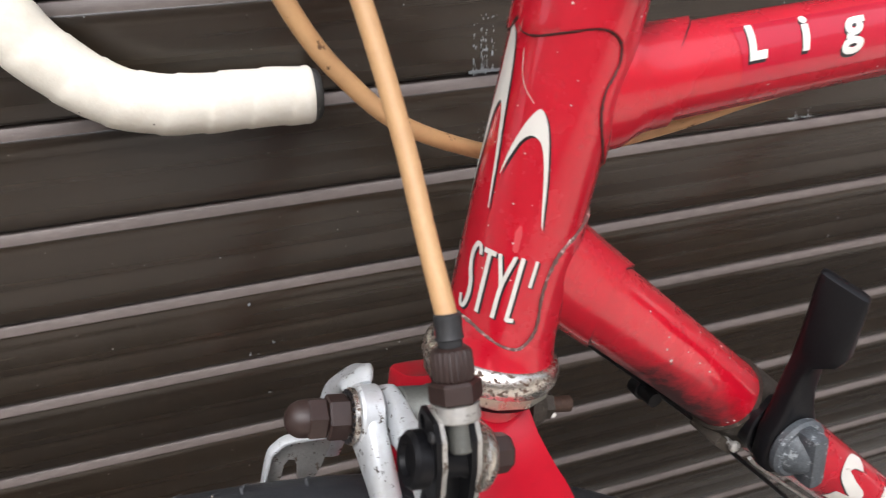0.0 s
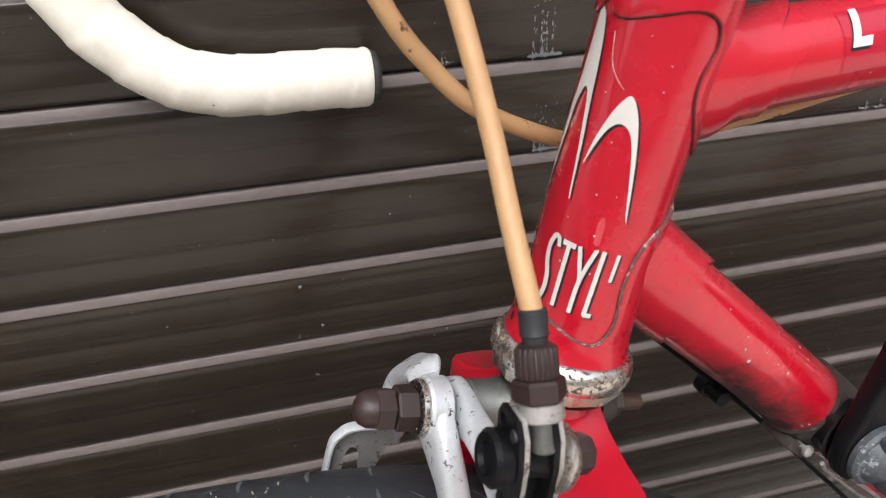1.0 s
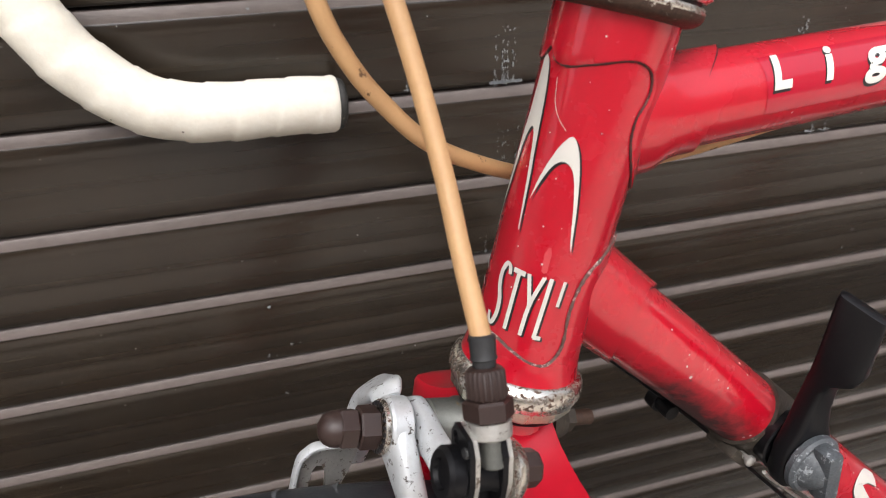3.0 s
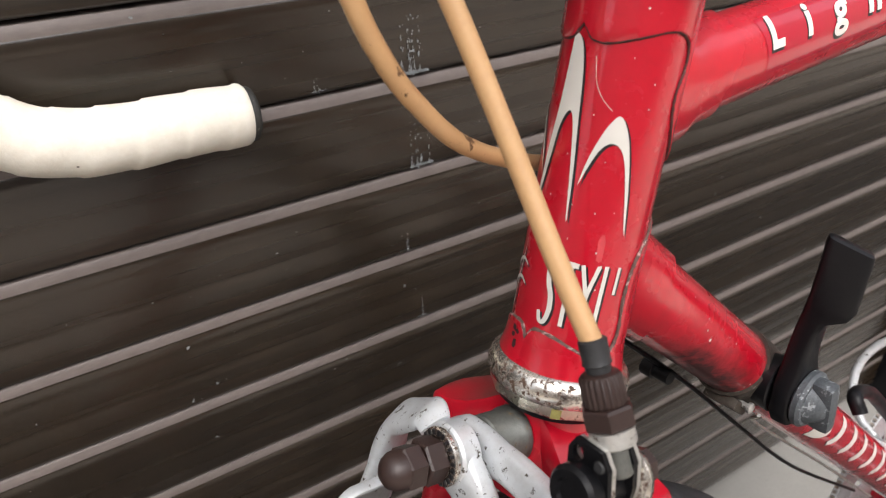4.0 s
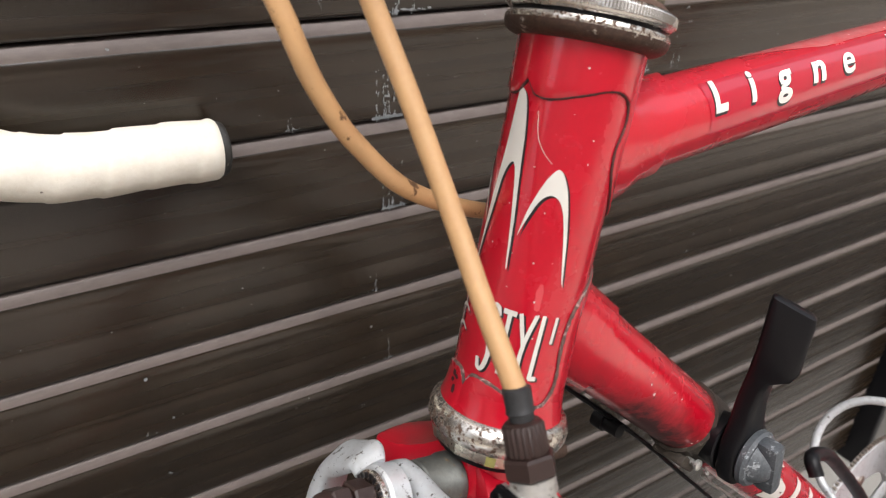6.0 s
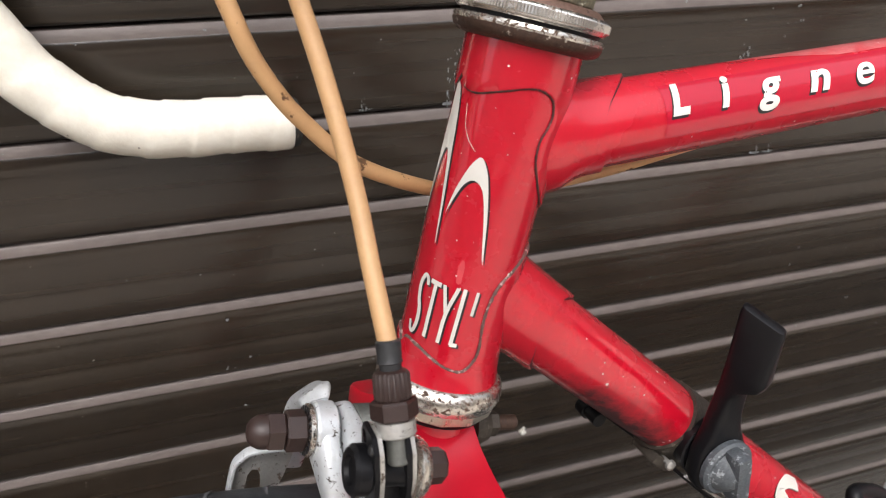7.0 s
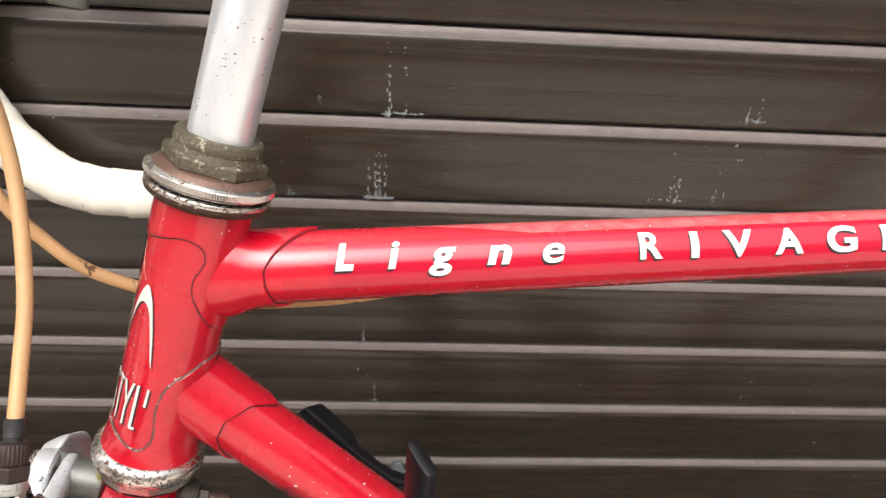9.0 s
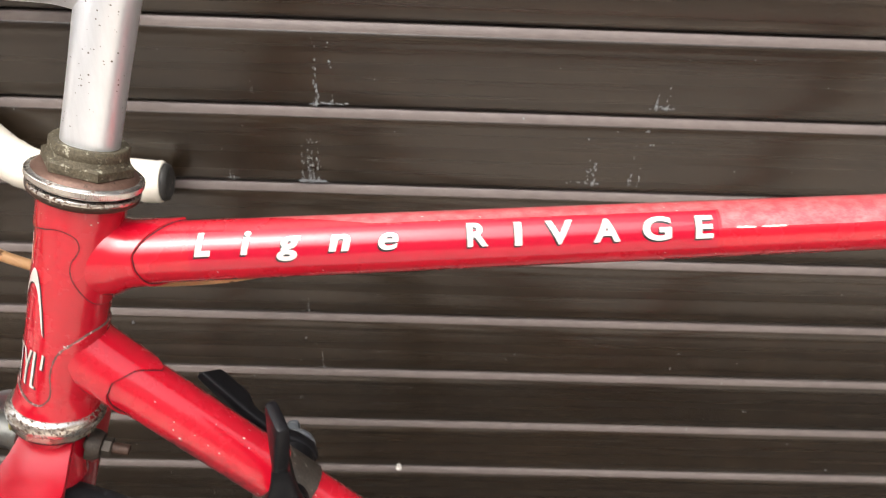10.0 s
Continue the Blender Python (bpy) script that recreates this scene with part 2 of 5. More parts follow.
# ---- mesh helpers ----
def greased(mat, along, d0, reach, out, r):
    """Adds a rubbed-in grease stain to a tube's paint: along the tube about d0, on the side that out names."""
    n, l = mat.node_tree.nodes, mat.node_tree.links
    b = n["Principled BSDF"]
    co = n.new("ShaderNodeTexCoord").outputs["Object"]

    def dot(v):
        m = n.new("ShaderNodeVectorMath")
        m.operation = "DOT_PRODUCT"
        m.inputs[1].default_value = v
        l.new(co, m.inputs[0])
        return m.outputs["Value"]

    def calc(op, x, y):
        m = n.new("ShaderNodeMath")
        m.operation = op
        for k, v in enumerate((x, y)):
            if isinstance(v, bpy.types.NodeSocket):
                l.new(v, m.inputs[k])
            else:
                m.inputs[k].default_value = v
        return m.outputs[0]

    u = calc("DIVIDE", calc("SUBTRACT", dot(along), d0), reach)
    body = calc("SUBTRACT", 1.0, calc("MULTIPLY", u, u))
    side = calc("DIVIDE", calc("SUBTRACT", dot(out), out.dot(DA)), r)
    cloud = calc("SUBTRACT", noise_tex(n, l, co, 130, 8, 0.7), 0.5)
    total = calc("ADD", calc("ADD", calc("MULTIPLY", body, 0.5), calc("MULTIPLY", side, 0.5)), calc("MULTIPLY", cloud, 0.9))
    mask = ramp(n, l, total, 0.56, 0.94, (0, 0, 0), (0.95, 0.95, 0.95))
    old = b.inputs["Base Color"].links[0].from_socket
    l.new(mix(n, l, mask, old, (0.022, 0.010, 0.010)), b.inputs["Base Color"])
    rough = b.inputs["Roughness"].links[0].from_socket
    dull = n.new("ShaderNodeMix")
    l.new(mask, dull.inputs[0])
    l.new(rough, dull.inputs[2])
    dull.inputs[3].default_value = 0.75
    l.new(dull.outputs[0], b.inputs["Roughness"])
    l.new(calc("SUBTRACT", 1.0, mask), b.inputs["Coat Weight"])
    return mat


def part(name, bm, mat, parent=None, label="", smooth=True, kind="", flat=()):
    bmesh.ops.remove_doubles(bm, verts=bm.verts, dist=1e-7)
    bmesh.ops.recalc_face_normals(bm, faces=bm.faces)
    for f in bm.faces:
        f.smooth = smooth
    if smooth:
        for e in bm.edges:
            if len(e.link_faces) == 2 and e.calc_face_angle(0) > radians(38):
                e.smooth = False
    me = bpy.data.meshes.new(name)
    bm.to_mesh(me)
    bm.free()
    me.materials.append(mat)
    ob = new(name, me)
    if parent is not None:
        ob.parent = parent
        if parent is bicycle:
            ob.location = -BASE
    return tagged(ob, label, kind=kind)


def ring(bm, centre, a, b, ra, rb, seg, power=1.0):
    out = []
    for i in range(seg):
        w = 2 * math.pi * i / seg
        c, s = math.cos(w), math.sin(w)
        if power != 1.0:
            c, s = math.copysign(abs(c) ** power, c), math.copysign(abs(s) ** power, s)
        out.append(bm.verts.new(centre + a * (ra * c) + b * (rb * s)))
    return out


def bridge(bm, r0, r1):
    n = len(r0)
    for i in range(n):
        bm.faces.new((r0[i], r0[(i + 1) % n], r1[(i + 1) % n], r1[i]))


def smooth_path(points, n=8):
    p = [Vector(q) for q in points]
    q = [2 * p[0] - p[1], *p, 2 * p[-1] - p[-2]]
    out = []
    for i in range(1, len(q) - 2):
        a, b, c, d = q[i - 1:i + 3]
        for k in range(n):
            s = k / n
            out.append(0.5 * (2 * b + (c - a) * s + (2 * a - 5 * b + 4 * c - d) * s * s + (3 * b - a - 3 * c + d) * s ** 3))
    return out + [p[-1]]


def sweep(bm, path, radius, seg=20, side=None, flat=1.0, power=1.0, caps=True):
    """A tube along path. radius: a number or a function of (share of the way, length so far). side: where the first cross axis points; flat: the second radius over the first."""
    path = [Vector(p) for p in path]
    total = sum((b - a).length for a, b in zip(path, path[1:]))
    ref, gone, last = side, 0.0, None
    first = None
    for i, p in enumerate(path):
        d = (path[min(i + 1, len(path) - 1)] - path[max(i - 1, 0)]).normalized()
        if ref is None:
            ref = d.orthogonal().normalized()
        a = (ref - d * ref.dot(d)).normalized()
        if side is None:
            ref = a
        if i:
            gone += (p - path[i - 1]).length
        r = radius(gone / total, gone) if callable(radius) else radius
        r, f = r if isinstance(r, tuple) else (r, r * flat)
        cur = ring(bm, p, a, d.cross(a), r, f, seg, power)
        if last:
            bridge(bm, last, cur)
        else:
            first = cur
        last = cur
    if caps:
        bm.faces.new(first)
        bm.faces.new(last)
    return bm


def turned(bm, o, axis, profile, seg=48, power=1.0, ref=None):
    """A body turned about an axis: profile rows of (way along it, radius)."""
    axis = Vector(axis).normalized()
    a = (ref - axis * ref.dot(axis)).normalized() if ref is not None else axis.orthogonal().normalized()
    b, last, first = axis.cross(a), None, None
    for s, r in profile:
        cur = ring(bm, Vector(o) + axis * s, a, b, max(r, 1e-5), max(r, 1e-5), seg, power)
        if last:
            bridge(bm, last, cur)
        else:
            first = cur
        last = cur
    bm.faces.new(first)
    bm.faces.new(last)
    return bm


def box(bm, lo, hi, m=None, bevel=0.0):
    r = bmesh.ops.create_cube(bm, size=1)
    lo, hi = Vector(lo), Vector(hi)
    for v in r["verts"]:
        v.co = Vector(((lo[k] + hi[k]) / 2 + v.co[k] * (hi[k] - lo[k]) for k in range(3)))
        if m:
            v.co = m @ v.co
    if bevel:
        es = list({e for v in r["verts"] for e in v.link_edges})
        bmesh.ops.bevel(bm, geom=es, offset=bevel, segments=2, affect="EDGES", profile=0.6)
    return bm


def hexagon(bm, o, axis, s0, s1, r, chamfer=0.0006, ref=None):
    return turned(bm, o, axis, [(s0, r - chamfer), (s0 + chamfer, r), (s1 - chamfer, r), (s1, r - chamfer)], 6, ref=ref)


# ---- the setting ----
WALL_Y = 0.3990
PITCH, LIP_TOP, LIP, GAP = 0.05959, 0.68831, 0.0056, 0.0022
LEFT, RIGHT = -1.3, 0.944
rng = random.Random(4)


def slat_profiles():
    """One shutter slat: a flat face with shallow drawn ribs, a rounded lower nose and a sloping dusty lip at its top."""
    end = PITCH - LIP - GAP - 0.002
    prof = [(0.0165, 0.0000), (0.0015, 0.0000), (0.0004, 0.0006), (0.0, 0.002)]
    for zz in (0.012, 0.0205, 0.022, 0.0235, 0.034, 0.0405, 0.042, 0.0435, end):
        prof.append((0.00012 if zz in (0.022, 0.042) else 0.0, zz))
    prof += [(0.0006, end + 0.0012)]
    top = end + 0.002
    lipp = [(0.0006, end + 0.0012), (0.0007, top), (0.0012, top + LIP * 0.9), (0.0018, top + LIP), (0.0165, top + LIP + 0.0005)]
    return prof, lipp


def slat_part(profile, mat, name, length):
    bm = bmesh.new()
    rows = [[bm.verts.new((x, y, zz)) for y, zz in profile] for x in (0.0, length)]
    for i in range(len(profile) - 1):
        bm.faces.new((rows[0][i], rows[0][i + 1], rows[1][i + 1], rows[1][i]))
    me = bpy.data.meshes.new(name)
    for f in bm.faces:
        f.smooth = True
    bmesh.ops.recalc_face_normals(bm, faces=bm.faces)
    bm.to_mesh(me)
    bm.free()
    me.materials.append(mat)
    return me


bicycle = None
BASE = Vector((0, 0, 0))
bm = bmesh.new()
box(bm, (LEFT, WALL_Y + 0.022, 0.0), (RIGHT + 0.03, WALL_Y + 0.20, 2.5))
wall = part("wall_shutter", bm, BLACK, smooth=False)
# the shutter stands slightly askew to the camera's axes
wall.matrix_world = Matrix.Translation((0.2, WALL_Y, 0.6)) @ pose(0, 0, 0, 0.697, 0.549, 0.769) @ Matrix.Translation((-0.2, -WALL_Y, -0.6))
tagged(wall, "closed roller shutter of dark brown horizontal slats with pale dusty lips", "shutter", kind="structure")
prof, lipp = slat_profiles()
face_me = slat_part(prof, SLAT, "slat", RIGHT - LEFT)
lip_me = slat_part(lipp, LEDGE, "slat_lip", RIGHT - LEFT)
k0 = -int(LIP_TOP / PITCH) + 1
for k in range(k0, k0 + 41):
    z = LIP_TOP + GAP + (k - 1) * PITCH
    s = new("slat", face_me)
    s.location = (LEFT, WALL_Y + rng.uniform(-0.0004, 0.0004), z)
    s.parent = wall
    lp = new("slat_lip", lip_me)
    lp.parent = s

bm = bmesh.new()
box(bm, (RIGHT + 0.001, WALL_Y - 0.012, 0.0), (RIGHT + 0.016, WALL_Y + 0.03, 2.5), bevel=0.003)
rail = part("guide_rail", bm, PLASTIC, smooth=False)
tagged(rail, "black vertical rubber-edged guide rail at the shutter's end", "guide rail", kind="structure")
bm = bmesh.new()
for k in range(8):
    box(bm, (RIGHT + 0.018, WALL_Y - 0.009, 0.0 + 0.32 * k), (RIGHT + 3.0, WALL_Y + 0.2, 0.314 + 0.32 * k), bevel=0.003)
tagged(part("wall_panelled", bm, PANEL, smooth=False), "dull grey panelled wall beside the shutter", "wall", kind="structure")
bm = bmesh.new()
bmesh.ops.create_grid(bm, x_segments=2, y_segments=2, size=60)
tagged(part("ground", bm, PAVING, smooth=False), "pale paved street", "ground", kind="structure")
# unseen strip, added dark so the lower slats reflect less light
bm = box(bmesh.new(), (-8.9, -0.43, -0.05), (9.9, 0.248, 0.002))
tagged(part("road", bm, DARK_STRIP, smooth=False), "added dark ground strip that darkens the lower slats' reflections", "road", kind="structure")
bm = box(bmesh.new(), (-8.9, 0.25, -0.05), (9.9, WALL_Y + 0.03, 0.004))
tagged(part("pavement", bm, CONCRETE, smooth=False), "pale weathered concrete sill before the shutter", "pavement", kind="structure")
bm = bmesh.new()
box(bm, (-45, -9.5, 0.0), (45, -9.0, 5.4))
tagged(part("wall_opposite", bm, FACADE, smooth=False), "plain rendered facade across the street", "wall", kind="structure")
# unseen end walls, added to block low sky reflected in the head tube
bm = box(bmesh.new(), (-6.3, -9.0, 0.0), (-6.0, -1.5, 5.4))
tagged(part("wall_west", bm, FACADE, smooth=False), "unseen plain wall added to keep low sky out of the paint's reflections", "wall", kind="structure")
bm = box(bmesh.new(), (8.0, -9.0, 0.0), (8.3, -1.5, 5.0))
tagged(part("wall_east", bm, FACADE, smooth=False), "unseen plain wall added to keep low sky out of the paint's reflections", "wall", kind="structure")
# unseen slab, added to hide some of the sky overhead
bm = box(bmesh.new(), (-9, 0.36, 2.6), (10, WALL_Y + 0.04, 2.75))
tagged(part("canopy", bm, FACADE, smooth=False), "unseen plain slab added over the shutter to limit the sky", "canopy", kind="structure")
bm = bmesh.new()
box(bm, (-9, WALL_Y + 0.05, 2.5), (10, WALL_Y + 0.4, 3.1))
tagged(part("wall_above", bm, FACADE, smooth=False), "plain rendered wall above the shutter", "wall", kind="structure")
bm = bmesh.new()
box(bm, (-9, WALL_Y, 0.0), (LEFT - 0.002, WALL_Y + 0.3, 2.5))
tagged(part("wall_left", bm, FACADE, smooth=False), "plain rendered wall beside the shutter", "wall", kind="structure")


# lime runs on the shutter: a smear along the slat's lower edge with thin drips and flakes above it
def flake(bm, r, x, z, w, h):
    bm.faces.new([bm.verts.new((x + w * math.cos(a) * r.uniform(0.6, 1), WALL_Y - 0.0009, z + h * math.sin(a) * r.uniform(0.6, 1))) for a in [j * math.pi / 4 for j in range(8)]])


def streak(x, z0, height, width, seed, count, foot=0.5):
    r = random.Random(seed)
    bm = bmesh.new()
    runs = [x + width * r.gauss(0, 0.25) for k in range(max(2, int(count / 14)))]
    for i in range(count):
        up = r.random() ** 1.9
        cx = r.choice(runs) + width * 0.03 * r.gauss(0, 1)
        flake(bm, r, cx, z0 + height * up, width * r.uniform(0.008, 0.028), r.uniform(0.0004, 0.0026) * (1.2 - up))
    for i in range(int(count * foot)):
        flake(bm, r, x + width * r.uniform(-0.55, 0.55), z0 + abs(r.gauss(0, 0.0007)), width * r.uniform(0.02, 0.10), r.uniform(0.0002, 0.0007))
    return tagged(part("lime_streak", bm, STREAK, wall, smooth=False), "white lime run")


# ---- the bicycle ----
TH, TT, DD = radians(16.704), radians(0.89), radians(-44.73)
UP, REAR = Vector((math.sin(TH), 0, math.cos(TH))), Vector((math.cos(TH), 0, -math.sin(TH)))
TX, TZ = Vector((math.cos(TT), 0, math.sin(TT))), Vector((-math.sin(TT), 0, math.cos(TT)))
DX, DZ = Vector((math.cos(DD), 0, math.sin(DD))), Vector((-math.sin(DD), 0, math.cos(DD)))
NEAR = Vector((0, -1, 0))
DA = Vector((-0.0117, 0, -0.0391))
R_HEAD, R_LUG, R_TOP, R_DOWN, R_STEM = 0.0160, 0.0168, 0.0131, 0.0136, 0.0109
WHEEL, R_WHEEL, R_TYRE = Vector((-0.174, 0, -0.4240)), 0.3335, 0.0185
BASE = Vector((-0.175, 0, -0.7575))

bicycle = new("bicycle")
bicycle.matrix_world = Matrix.Translation((0.08894, 0.17385, 0.754)) @ pose(0, 0, 0, 0, 0, 6.563) @ pose(0, 0, 0, -5.687, 0, 0) @ Matrix.Translation(BASE)
tagged(bicycle, "worn red steel road bicycle with cream taped drop bars", "bicycle")


def at_head(phi, s, r):
    a = radians(phi)
    return REAR * (r * math.cos(a)) + NEAR * (r * math.sin(a)) + UP * s


def hq(rear, y, s):
    """A place by the steering axis: metres to the rear of it, towards the wall, and up along it."""
    return REAR * rear + Vector((0, y, 0)) + UP * s


def at_top(x, deg, r):
    a = radians(deg)
    return TX * x + NEAR * (r * math.cos(a)) + TZ * (r * math.sin(a))


def at_down(d, deg, r):
    a = radians(deg)
    return DA + DX * d + NEAR * (r * math.cos(a)) + DZ * (r * math.sin(a))


bm = sweep(bmesh.new(), [UP * s for s in (-0.0738, -0.06, -0.04, -0.02, 0.0, 0.02, 0.0285)], R_HEAD, 64)
head_tube = part("head_tube", bm, RED, bicycle)
bm = sweep(bmesh.new(), [TX * x for x in (0.0, 0.1, 0.2, 0.3, 0.54)], R_TOP, 48)
top_tube = part("top_tube", bm, RED, bicycle)
bm = sweep(bmesh.new(), [DA + DX * x for x in (0.0, 0.1, 0.2, 0.3, 0.56)], R_DOWN, 48)
GREASY_RED = greased(red_paint("greasy_red_paint"), DX, DA.dot(DX) + 0.094, 0.058, NEAR * 0.22 - DZ * 0.975, R_DOWN)
down_tube = part("down_tube", bm, GREASY_RED, bicycle)
BB = DA + DX * 0.56
bm = sweep(bmesh.new(), [BB, BB + (TX * 0.54 - BB) * 1.03], 0.0143, 32)
part("seat_tube", bm, RED, bicycle)
bm = turned(bmesh.new(), BB + NEAR * 0.034, -NEAR, [(0, 0.016), (0.001, 0.020), (0.067, 0.020), (0.068, 0.016)], 32)
part("bottom_bracket", bm, RED, bicycle)


# lugs: sleeves on the head tube with a wavy edge and a raised lip
def lug_edge(rows):
    pts = smooth_path([(p, s, 0) for p, s in rows], 6)
    return [(p.x, p.y / 1000) for p in pts]


UPPER = lug_edge([(0, -17), (39, -14.5), (60, -9), (75, -2), (78, 4), (72, 8.5), (70, 12), (76, 15.8), (90, 17.8), (105, 17.7), (130, 15.4), (153, 13.5), (168, 13.8), (176, 16), (180, 17.2)])
LOWER = lug_edge([(0, -27.5), (38, -29.1), (66, -34.5), (80, -39), (86, -45), (87, -51.4), (84, -58), (86, -63), (97, -67), (115, -66.8), (136, -64.5), (151, -62.9), (169, -62.3), (176, -64), (180, -66.5)])


def lug(name, edge, end, split, flare=0.0):
    """A sleeve: a cheek that runs back from the edge's steep part, and a band between the rest of the edge and the tube's end."""
    bm = bmesh.new()

    def sheet(rows):
        for a, b in zip(rows, rows[1:]):
            for k in range(len(a) - 1):
                bm.faces.new((a[k], a[k + 1], b[k + 1], b[k]))

    for sign in (1, -1):
        put = lambda p, s, r: bm.verts.new(at_head(sign * p, s, r))
        rows = []
        for p, s in edge[:split + 1]:
            row = [put(p, s, R_HEAD - 0.0004), put(p, s, R_LUG - 0.0002)]
            rows.append(row + [put(p * (1 - 0.015 - 0.985 * k / 10), s, R_LUG) for k in range(11)])
        sheet(rows)
        p0, s0 = edge[split]
        base = [(p0 * (1 - 0.015 - 0.985 * k / 10), s0) for k in range(10, -1, -1)] + edge[split:]
        rows = []
        for i, (p, s) in enumerate(base):
            q = 180 * i / (len(base) - 1) * 0.15 + p * 0.85
            row = [put(p, s, R_HEAD - 0.0004), put(p, s, R_LUG - 0.0002)] if i >= 11 else []
            first = 0.02 if i >= 11 else 0.0
            row += [put(p + (q - p) * u, s + (end - s) * u, R_LUG + flare * u * u) for u in [first + (1 - first) * k / 5 for k in range(6)]]
            rows.append(row + [put(q, end, R_HEAD - 0.0004)])
        sheet([r[-7:] for r in rows])
        sheet([r[:3] for r in rows if len(r) > 7])
    bmesh.ops.remove_doubles(bm, verts=bm.verts, dist=2e-6)
    return part(name, bm, RED, bicycle, "brazed lug with a wavy edge")


upper_lug = lug("upper_lug", UPPER, 0.0287, 42)
lower_lug = lug("lower_lug", LOWER, -0.0738, 42, 0.0014)
for lugged, edge, r in ((upper_lug, UPPER, 0.00045), (lower_lug, LOWER, 0.0006)):
    bm = bmesh.new()
    line = [at_head(p, s, R_HEAD + 0.0002) for p, s in edge] + [at_head(-p, s, R_HEAD + 0.0002) for p, s in reversed(edge[:-1])]
    rg = random.Random(7)
    sweep(bm, line, lambda u, g: r * (0.8 + 0.4 * rg.random()), 6)
    part("lug_seam", bm, SEAM if lugged is lower_lug else DARK_SEAM, lugged, "dirty brown seam")


# lug sockets on the top and down tubes, with a slanting end
def socket(name, place, end, r, grow, parent, flare=0.0):
    bm = bmesh.new()
    last = None
    for k in range(19):
        u = k / 18
        cur = []
        for i in range(48):
            deg = 360 * i / 48
            x = end(deg) * u
            rr = r + grow * (1 - u) ** 3 + flare * math.sin(radians(deg)) ** 2 * min(1.0, max(0.0, (0.0265 - x) / 0.0105)) ** 2
            cur.append(bm.verts.new(place(x, deg, rr)))
        if last:
            bridge(bm, last, cur)
        last = cur
    inner = [bm.verts.new(place(end(360 * i / 48) + 0.0003, 360 * i / 48, r - 0.0011)) for i in range(48)]
    bridge(bm, last, inner)
    return part(name, bm, RED, parent)


def top_end(deg):
    a = (deg + 180) % 360 - 180
    return float(np.interp(a, (-180, -90, -59, -8, 18, 41, 73, 111, 150, 180), (0.031, 0.036, 0.0300, 0.0268, 0.0266, 0.0303, 0.0379, 0.0455, 0.037, 0.031)))


def down_end(deg):
    a = (deg + 180) % 360 - 180
    return float(np.interp(a, (-180, -90, -50, -17, 15, 55, 87, 130, 180), (0.030, 0.047, 0.036, 0.0284, 0.0259, 0.0307, 0.0408, 0.032, 0.030)))


for nm, place, end, r, owner in (("top_socket", at_top, top_end, R_TOP, upper_lug), ("down_socket", at_down, down_end, R_DOWN, lower_lug)):
    socket(nm, place, end, r + 0.0013, 0.0012, owner, 0.0030 if place is at_top else 0.0)
    # thin dark line painted as the shade below the socket's step
    line = [place(end(d) + 0.0003, d, r + 0.0001) for d in range(-180, 180, 5)]
    part("lug_seam", sweep(bmesh.new(), line + line[:1], 0.00034, 6), SHADE_SEAM, owner, "dark red line with the socket step's shade in its colour")

# headset
bm = turned(bmesh.new(), UP * 0, UP, [(-0.0812, 0.0165), (-0.0812, 0.0200), (-0.0795, 0.0207), (-0.0775, 0.0208), (-0.0755, 0.0203), (-0.0740, 0.0191), (-0.0733, 0.0178), (-0.0733, 0.015)], 64)
lower_cup = part("lower_headset_cup", bm, CHROME, bicycle, "rust-pitted chrome headset cup")
bm = turned(bmesh.new(), UP * 0, UP, [(-0.0854, 0.0150), (-0.0854, 0.0184), (-0.0847, 0.0192), (-0.0808, 0.0198), (-0.0808, 0.016)], 12)
part("crown_race", bm, TARNISHED, lower_cup, "tarnished brassy race", smooth=False)
bm = turned(bmesh.new(), UP * 0, UP, [(-0.0869, 0.0120), (-0.0869, 0.0172), (-0.0852, 0.0178), (-0.0852, 0.012)], 40)
part("race_gap", bm, PLASTIC, lower_cup)
bm = bmesh.new()
bm.faces.new([bm.verts.new(at_head(a, z, r)) for a, z, r in ((139, -0.0815, 0.01995), (131, -0.0815, 0.01995), (131, -0.0845, 0.0196), (139, -0.0845, 0.0196))])
part("brass_patch", bm, BRASS, lower_cup, smooth=False)
bm = turned(bmesh.new(), UP * 0, UP, [(0.0314, 0.015), (0.0314, 0.0212), (0.0317, 0.0213), (0.0322, 0.0213), (0.0330, 0.0209), (0.0334, 0.019), (0.0334, 0.015)], 64)
upper_cup = part("upper_headset_cup", bm, CHROME, bicycle, "rust-pitted chrome headset cup")
bm = turned(bmesh.new(), UP * 0, UP, [(0.0278, 0.015), (0.0278, 0.0176), (0.0284, 0.0194), (0.0294, 0.0207), (0.0306, 0.0212), (0.0314, 0.02125), (0.0315, 0.015)], 64)
part("cup_skirt", bm, RUSTY, upper_cup, "rusted brown underside")
bm = turned(bmesh.new(), UP * 0, UP, [(0.0330, 0.015), (0.0330, 0.0196), (0.0346, 0.0196), (0.0346, 0.015)], 48)
part("bearing_gap", bm, PLASTIC, bicycle)
bm = turned(bmesh.new(), UP * 0, UP, [(0.0342, 0.015), (0.0342, 0.0206), (0.0350, 0.0214), (0.0364, 0.0217), (0.0378, 0.0213), (0.0384, 0.0204), (0.0386, 0.016)], 64)
race = part("adjusting_race", bm, RACE, bicycle)
bm, last = bmesh.new(), None
for z, r, cut in ((0.0352, 0.02155, 0.0), (0.0354, 0.0219, 0.00022), (0.0374, 0.0219, 0.00022), (0.0377, 0.0215, 0.0)):
    cur = [bm.verts.new(at_head(360 * i / 320, z, r - (cut if i % 2 else 0.0))) for i in range(320)]
    if last:
        bridge(bm, last, cur)
    last = cur
